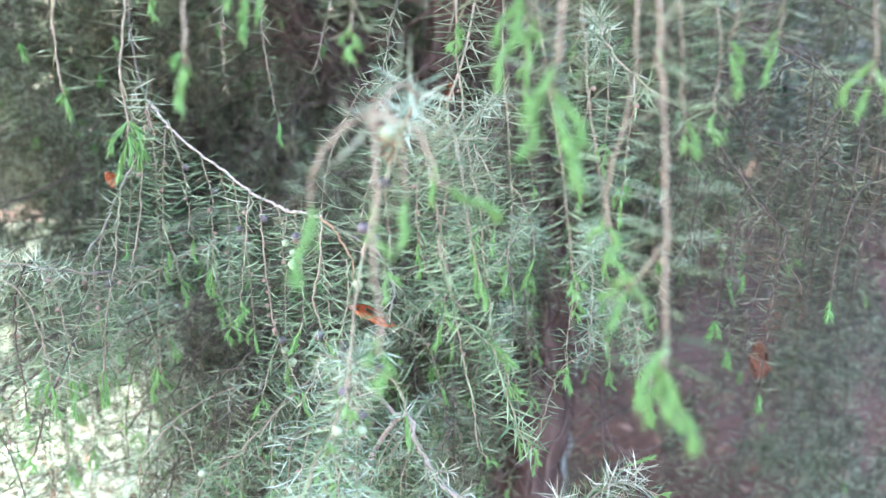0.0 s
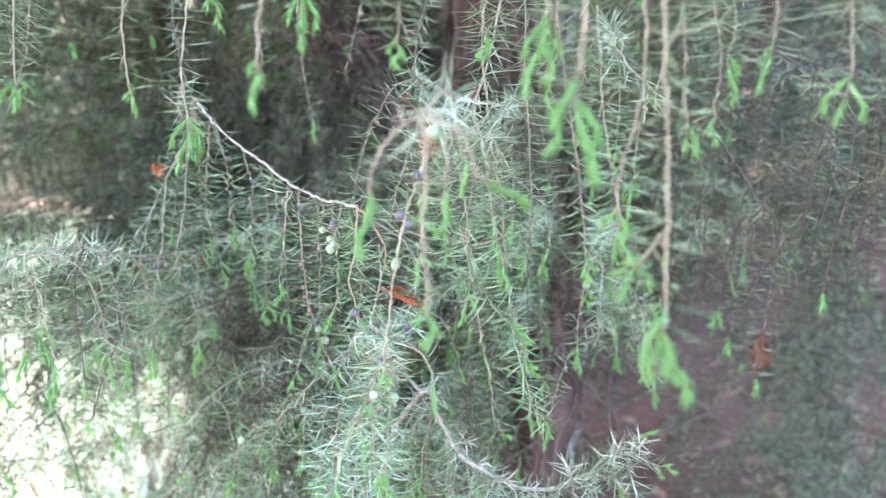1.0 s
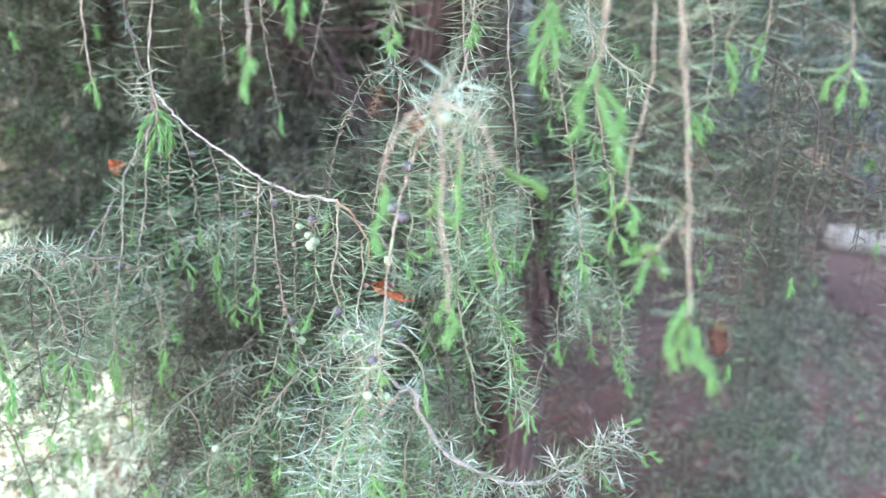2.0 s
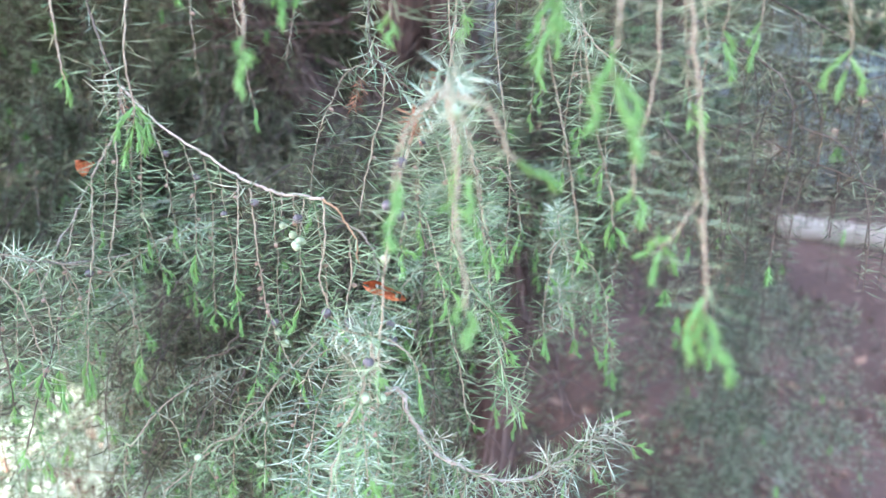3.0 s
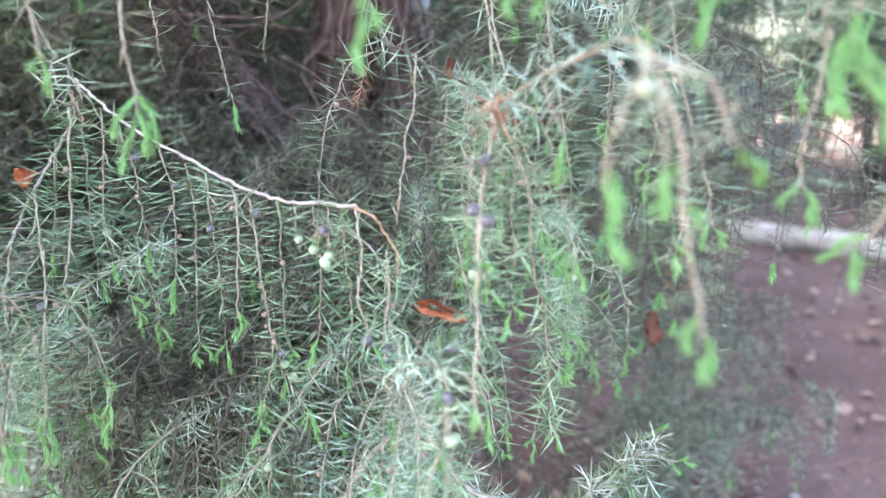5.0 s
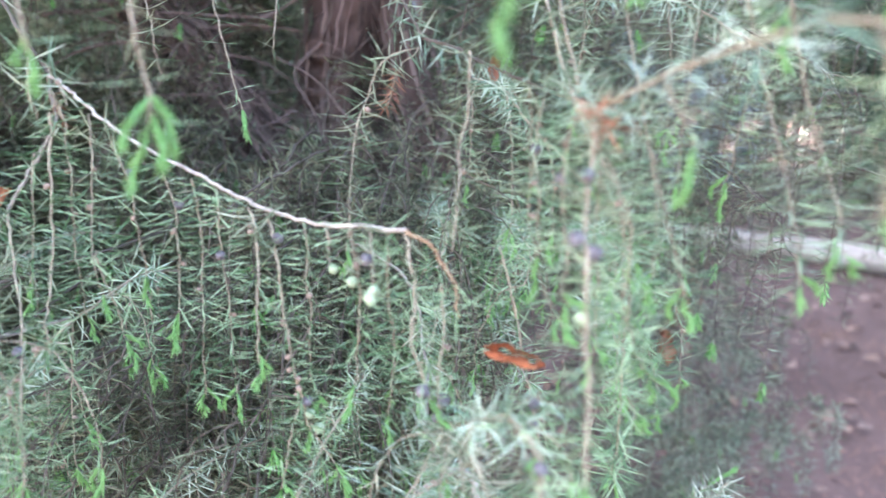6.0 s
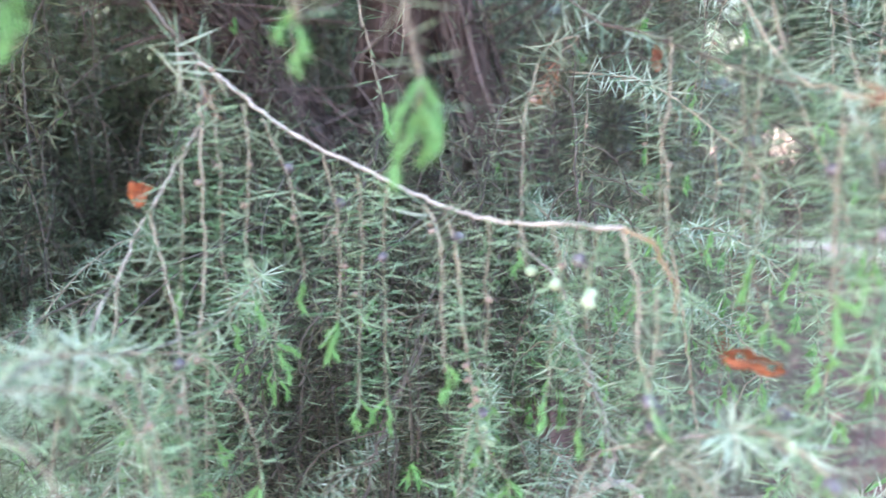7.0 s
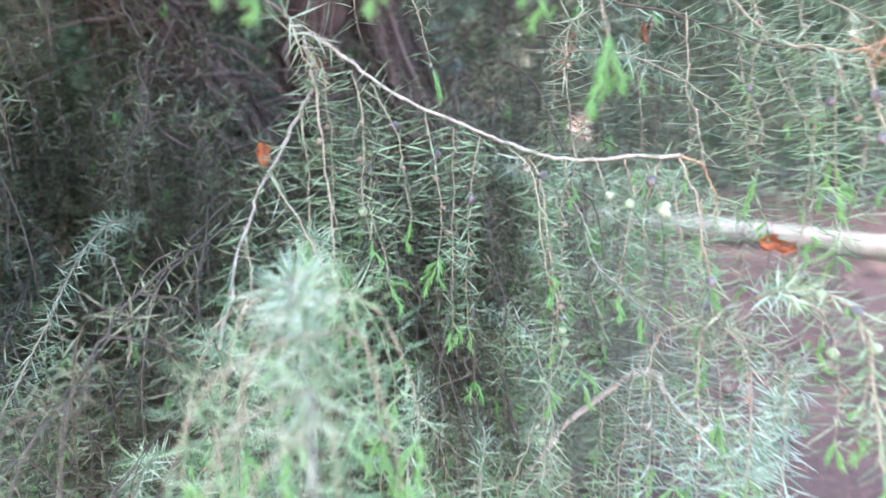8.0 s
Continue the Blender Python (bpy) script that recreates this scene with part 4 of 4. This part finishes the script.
twig([(-0.256, 0.398, 0.786), (-0.255, 0.382, 0.765), (-0.251, 0.376, 0.745), (-0.25, 0.368, 0.70)], 1, "t3 t5 t7", bark=DARK_BARK, thick=0.0009)
twig([(-0.236, 0.432, 0.768), (-0.233, 0.40, 0.735), (-0.232, 0.366, 0.712), (-0.24, 0.352, 0.68)], 1, "t3 t6", bark=DARK_BARK, thick=0.0009)


# a dead, reddish branch low beside the trunk
def dead_branch():
    rng = np.random.default_rng(71)
    line = [(0.28, 0.98, 0.82), (0.33, 0.84, 0.75), (0.355, 0.75, 0.70), (0.37, 0.69, 0.64)]
    branch(line, 0.0016, 0.0006, DARK_BARK, label="dead reddish branch")
    path = smooth_path(line, 8)
    total = length_of(path)
    for d in np.linspace(total * 0.35, total, 11):
        p = along(path, np.array([d]))[0][0]
        out, drop = rng.normal(0, 0.030, 2), rng.uniform(0.04, 0.10)
        twig([p, p + (out[0] * 0.6, out[1] * 0.5, -drop * 0.15), p + (out[0], out[1], -drop * 0.6), p + (out[0] * 1.1, out[1], -drop)], 0, size=0.012, gap=0.0045, dead=True, spread=65, bark=DARK_BARK, thinned=0.3)


dead_branch()


# shorter outer twigs on thin side branches, between and below those above
def outer_twigs(points, number, seed, reach=0.03):
    rng = np.random.default_rng(seed)
    branch(points, 0.0008, 0.0005, TWIG_BARK, (0.3, 1.0), 0.0155, gap=0.0045)
    path = smooth_path(points, 8)
    total = length_of(path)
    for d in np.linspace(total * 0.2, total, number):
        p = along(path, np.array([d]))[0][0]
        a, drop = rng.uniform(0, 6.28), rng.uniform(0.035, 0.085)
        ox, oy = reach * math.cos(a) * rng.uniform(0.2, 1), reach * math.sin(a) * rng.uniform(0.2, 1)
        twig([p, p + (ox * 0.6, oy * 0.6, -drop * 0.1), p + (ox, oy, -drop * 0.5), p + (ox * 1.15, oy * 1.1, -drop)], int(rng.integers(1, 4)), "t%.1f" % rng.uniform(2, 8) if rng.random() < 0.5 else "g%.1f" % rng.uniform(3, 8) if rng.random() < 0.3 else "", gap=0.0042, size=rng.uniform(0.0135, 0.016), spread=rng.uniform(78, 95), fan=18)


outer_twigs([(-0.02, 0.62, 0.66), (-0.06, 0.48, 0.70), (-0.10, 0.41, 0.69), (-0.13, 0.375, 0.665)], 9, 301)
outer_twigs([(-0.06, 0.60, 0.58), (-0.09, 0.48, 0.63), (-0.14, 0.42, 0.64), (-0.18, 0.39, 0.62)], 9, 302)
outer_twigs([(0.02, 0.60, 0.60), (-0.01, 0.48, 0.65), (-0.03, 0.41, 0.655), (-0.06, 0.37, 0.63)], 8, 303)
outer_twigs([(-0.16, 0.62, 0.74), (-0.18, 0.52, 0.765), (-0.215, 0.46, 0.755), (-0.24, 0.43, 0.73)], 9, 304)
outer_twigs([(-0.24, 0.62, 0.68), (-0.24, 0.53, 0.71), (-0.25, 0.47, 0.70), (-0.28, 0.43, 0.675)], 8, 305)
outer_twigs([(-0.10, 0.75, 0.55), (-0.18, 0.60, 0.62), (-0.24, 0.52, 0.63), (-0.30, 0.47, 0.60)], 9, 310)
outer_twigs([(-0.15, 0.85, 0.70), (-0.25, 0.72, 0.75), (-0.32, 0.62, 0.70), (-0.36, 0.58, 0.65)], 10, 330, 0.05)
outer_twigs([(-0.20, 0.80, 0.60), (-0.32, 0.68, 0.66), (-0.40, 0.60, 0.64), (-0.45, 0.56, 0.60)], 9, 331, 0.05)
outer_twigs([(-0.22, 0.95, 0.66), (-0.32, 0.84, 0.72), (-0.38, 0.76, 0.70), (-0.42, 0.70, 0.66)], 9, 332, 0.05)
outer_twigs([(-0.05, 0.60, 0.62), (-0.12, 0.50, 0.66), (-0.17, 0.44, 0.67), (-0.20, 0.40, 0.65)], 9, 340)
outer_twigs([(0.03, 0.58, 0.55), (-0.03, 0.48, 0.60), (-0.08, 0.42, 0.61), (-0.12, 0.38, 0.59)], 9, 341)
outer_twigs([(-0.12, 0.62, 0.50), (-0.18, 0.52, 0.56), (-0.22, 0.46, 0.57), (-0.26, 0.42, 0.55)], 9, 342)
outer_twigs([(-0.24, 0.62, 0.60), (-0.29, 0.52, 0.66), (-0.32, 0.46, 0.66), (-0.36, 0.42, 0.63)], 9, 350)
outer_twigs([(-0.28, 0.60, 0.50), (-0.33, 0.52, 0.56), (-0.37, 0.47, 0.56), (-0.40, 0.44, 0.53)], 8, 351)
outer_twigs([(0.05, 0.62, 0.55), (0.02, 0.55, 0.60), (0.00, 0.50, 0.60), (-0.02, 0.46, 0.57)], 8, 360)
outer_twigs([(-0.05, 0.70, 0.45), (-0.14, 0.60, 0.53), (-0.20, 0.54, 0.55), (-0.25, 0.50, 0.52)], 8, 311)
outer_twigs([(0.06, 0.60, 0.88), (0.03, 0.48, 0.875), (0.02, 0.42, 0.86), (0.03, 0.385, 0.835)], 5, 307)
outer_twigs([(0.12, 0.58, 0.93), (0.10, 0.46, 0.93), (0.09, 0.39, 0.915), (0.10, 0.34, 0.89)], 5, 308)


outer_twigs([(0.12, 0.85, 0.74), (0.15, 0.68, 0.785), (0.19, 0.60, 0.785), (0.22, 0.55, 0.765)], 11, 320, 0.055)
outer_twigs([(0.25, 0.95, 0.72), (0.28, 0.80, 0.77), (0.30, 0.70, 0.775), (0.31, 0.64, 0.755)], 11, 321, 0.055)
outer_twigs([(0.10, 0.75, 0.74), (0.03, 0.60, 0.785), (0.01, 0.52, 0.778), (-0.005, 0.49, 0.765)], 10, 322, 0.045)
outer_twigs([(0.12, 0.68, 0.70), (0.075, 0.55, 0.775), (0.05, 0.475, 0.778), (0.03, 0.44, 0.765)], 10, 323, 0.045)
outer_twigs([(0.05, 0.62, 0.66), (0.01, 0.53, 0.725), (-0.01, 0.48, 0.73), (-0.03, 0.455, 0.72)], 9, 324, 0.045)
outer_twigs([(0.09, 0.64, 0.64), (0.06, 0.55, 0.705), (0.045, 0.49, 0.71), (0.04, 0.45, 0.70)], 8, 325, 0.04)
outer_twigs([(0.16, 0.62, 0.72), (0.12, 0.52, 0.775), (0.10, 0.45, 0.778), (0.095, 0.41, 0.765)], 9, 326, 0.045)
outer_twigs([(0.17, 0.60, 0.66), (0.13, 0.53, 0.715), (0.11, 0.47, 0.72), (0.10, 0.43, 0.71)], 8, 327, 0.045)


# ---------------------------------------------------------------- the depth of the crown
def wanted(p, rng):
    """Whether foliage fills this spot: the crown is thin before the limb and the trunk, and open over the soil and towards the grass."""
    x, y, z = p
    if y < 0.40 and z < 1.06:
        return False
    if -0.30 < x < 0.06 and 0.48 < y < 0.87 and 0.845 < z < 1.06:
        return rng.random() < (0.34 if x < -0.11 else 0.15)
    if -0.42 < x < -0.15 and 0.49 < y < 0.74 and 0.70 < z < 1.04:
        return rng.random() < 0.14
    if 0.03 < x < 0.15 and y < 0.70 and z < 0.71:
        return rng.random() < 0.10
    if y > 0.5 and 0.20 < (x + 0.03) / (y + 0.03) < 0.50 and z < 0.88 - 0.30 * (y + 0.03):
        return rng.random() < 0.26
    if x > 0.12 and y < 0.66 and z < 0.76:
        return rng.random() < 0.04
    if 0.38 < x / (y + 0.04) < 0.52 and 0.27 < (0.90 - z) / (y + 0.04) < 0.43:
        return rng.random() < 0.06
    if 0.37 < x / (y + 0.04) < 0.50 and y > 0.5 and z < 1.15:
        return rng.random() < 0.35
    if 0.40 < x < 0.88 and y > 0.88 and z < 0.55 and x < 0.93 * y:
        return rng.random() < 0.9
    if x > 0.75 and z < 0.8:
        return False
    if x < -0.42 * y and z < 0.95 - 0.50 * y and y < 1.8:
        return rng.random() < 0.37
    if -0.20 < x < 0.05 and y < 0.47:
        return rng.random() < 0.6
    return True


def crown_branch(start, goal, rng, rich):
    start, goal = np.array(start), np.array(goal)
    mid = start * 0.5 + goal * 0.5 + (0, 0, rng.uniform(0.02, 0.10)) + rng.normal(0, 0.02, 3)
    path = wander([start, mid, goal, goal + (goal - mid) * 0.25 + (0, 0, -0.03)], rng, 0.002)
    wood, leaf = Geo(), Geo()
    tube(wood, path, rng.uniform(0.0008, 0.0017), 0.0005, 6, 0, 0.10, rng)
    total = length_of(path)
    made, tried = 0, 0
    for d in np.arange(total * 0.25, total, rng.uniform(0.012, 0.018)):
        p, t = along(path, np.array([d]))
        p = p[0]
        tried += 1
        if not wanted(p, rng):
            continue
        ln = rng.uniform(0.04, 0.125)
        out = rng.normal(0, 0.5, 2)
        q = np.array([p, p + (out[0] * ln * 0.35, out[1] * ln * 0.35, -ln * 0.12), p + (out[0] * ln * 0.55, out[1] * ln * 0.55, -ln * 0.5), p + (out[0] * ln * 0.6, out[1] * ln * 0.6, -ln)])
        q = smooth_path(q, 3)
        tube(leaf, q, 0.0006, 0.0004, 4, 3)
        if p[1] > 1.0 or p[2] > 1.08:
            whorls(leaf, q, rng, 0.012, 0.026, 0.0045, 80, 0.004, None, rich, (0, 1))
        elif p[1] > 0.70:
            whorls(leaf, q, rng, 0.0085, 0.018, 0.0020, 88, 0.004, None, rich, (0, 1))
        else:
            whorls(leaf, q, rng, 0.0052, 0.0155, 0.0012, 88, 0.004, None, rich, (0, 1))
        made += 1
        if rng.random() < (0.13 if p[1] < 0.7 else 0.04):
            for k in range(int(rng.integers(1, 4))):
                w = unit(q[-1] - q[-2] + rng.normal(0, 0.003, 3))
                s = np.array([q[-1], q[-1] + w * 0.006, q[-1] + w * 0.012])
                whorls(leaf, s, rng, 0.002, 0.008, 0.0014, 26, 0, None, False, (2, 2))
    if made < 0.5 * tried:
        return
    inner = min(np.linalg.norm(s[3:] - (start * 0.3 + goal * 0.7), axis=1).min() - reach for s, reach in ((LIMB_A, 0.13), (LIMB_C, 0.07), (LIMB_D, 0.50))) < 0  # shade close to the limbs, put into the needle colour
    ob = put("branch", wood.mesh("branch", [DARK_BARK], True), juniper)
    tagged(put("foliage", leaf.mesh("foliage", [SHADED_NEEDLE if inner else DIM_NEEDLE, DIM_UNDER, SHOOT_GREEN, DARK_BARK]), ob), kind="stuff")


def fill_crown():
    rng = np.random.default_rng(21)
    stems = [TRUNK, LIMB_A, LIMB_B, LIMB_C, LIMB_D]
    spaces = [  # how many branches end in a box of the crown: x, y, z
        (84, (-0.85, -0.16), (0.50, 0.95), (0.42, 1.10)),
        (60, (-0.26, 0.04), (0.46, 0.66), (0.50, 0.81)),
        (85, (-0.45, 0.10), (0.64, 1.05), (0.42, 1.00)),
        (32, (-0.02, 0.50), (0.44, 0.95), (0.78, 1.12)),
        (32, (0.16, 0.75), (0.75, 1.25), (0.35, 0.95)),
        (24, (0.42, 0.84), (0.90, 1.34), (0.08, 0.50)),
        (18, (0.25, 0.50), (0.66, 0.85), (0.64, 0.84)),
        (26, (-0.90, -0.30), (0.86, 1.25), (0.70, 1.06)),
        (34, (0.10, 0.56), (0.74, 1.10), (0.22, 0.62)),
        (16, (-0.60, -0.24), (0.44, 0.58), (0.58, 0.82)),
        # next three: branches mostly out of view, added to shade the crown
        (32, (-0.90, 0.70), (0.25, 1.50), (1.12, 1.80)),
        (44, (-1.00, -0.36), (0.30, 1.10), (1.06, 1.60)),
        (16, (-1.25, -0.85), (0.40, 1.15), (0.70, 1.45)),
        (80, (-0.75, 0.9), (1.05, 1.6), (0.35, 1.50)),
        (54, (-0.32, 0.14), (0.98, 1.40), (0.58, 1.06)),
        (10, (-0.50, -0.15), (0.95, 1.40), (0.75, 1.12)),
    ]
    for number, bx, by, bz in spaces:
        for _ in range(number):
            goal = (rng.uniform(*bx), rng.uniform(*by), rng.uniform(*bz))
            roots = np.vstack([s[3:] for s in stems])
            far = np.linalg.norm(roots - goal, axis=1) + 0.5 * np.abs(roots[:, 2] - goal[2] - 0.02) + rng.uniform(0, 0.15, len(roots))
            crown_branch(roots[int(np.argmin(far))], goal, rng, False)


fill_crown()


# ---------------------------------------------------------------- dry leaves caught in the twigs
def dry_leaf(place, size, turn, seed, curl=1.0, slim=1.0, wedge=0.0, skin=LEAF_ORANGE, torn=0.0, label="curled orange dry leaf caught in the twigs"):
    rng = np.random.default_rng(seed)
    bm = bmesh.new()
    rows, cols = 9, 7
    grid = []
    for i in range(rows):
        u = i / (rows - 1)
        half = 0.42 * slim * math.sin(math.pi * min(1, u ** (1 - 0.6 * wedge) * 0.94 + 0.04)) ** 0.7 * (1 + wedge * (0.7 - 1.2 * u))
        line = []
        for j in range(cols):
            w = j / (cols - 1) * 2 - 1
            wave = 0.38 * math.sin(9 * u + 3 * w + seed) + 0.26 * rng.normal()
            line.append(bm.verts.new((w * half * (1 - 0.45 * curl * abs(w)), u - 0.5, curl * (0.55 * half * w * w + 0.35 * (u - 0.5) ** 2) + wave * 0.5 * half)))
        grid.append(line)
    for i in range(rows - 1):
        for j in range(cols - 1):
            if torn and noise.noise(Vector((i * 0.45, j * 0.6, seed))) > 0.42 - torn and j != 3:
                continue
            f = bm.faces.new((grid[i][j], grid[i][j + 1], grid[i + 1][j + 1], grid[i + 1][j]))
            f.smooth = True
    bmesh.ops.solidify(bm, geom=bm.faces[:], thickness=0.012)
    bmesh.ops.scale(bm, vec=(size, size, size), verts=bm.verts)
    me = bpy.data.meshes.new("dry_leaf")
    bm.to_mesh(me)
    bm.free()
    me.materials.append(skin)
    tagged(put("dry_leaf", me, at=pose(*place, *turn)), label, "leaf", "dry leaves in the twigs")


dry_leaf((-0.231, 0.473, 0.825), 0.0125, (84, 75, 24), 1, 0.5, 1.1, 0.8, label="bright orange dry leaf caught on a falling branch")
dry_leaf((-0.0345, 0.322, 0.7765), 0.0245, (-20, 40, -125), 2, 1.5, 0.85, torn=0.36)
dry_leaf((0.355, 0.712, 0.578), 0.044, (70, 10, 20), 3, 0.8, 1.1, skin=RUST, label="broad rusty-brown dry leaf hung on a low twig")
dry_leaf((0.004, 0.436, 0.885), 0.013, (80, 0, 10), 4, 1.0, skin=RUST, label="small rusty dry leaf high in the twigs")
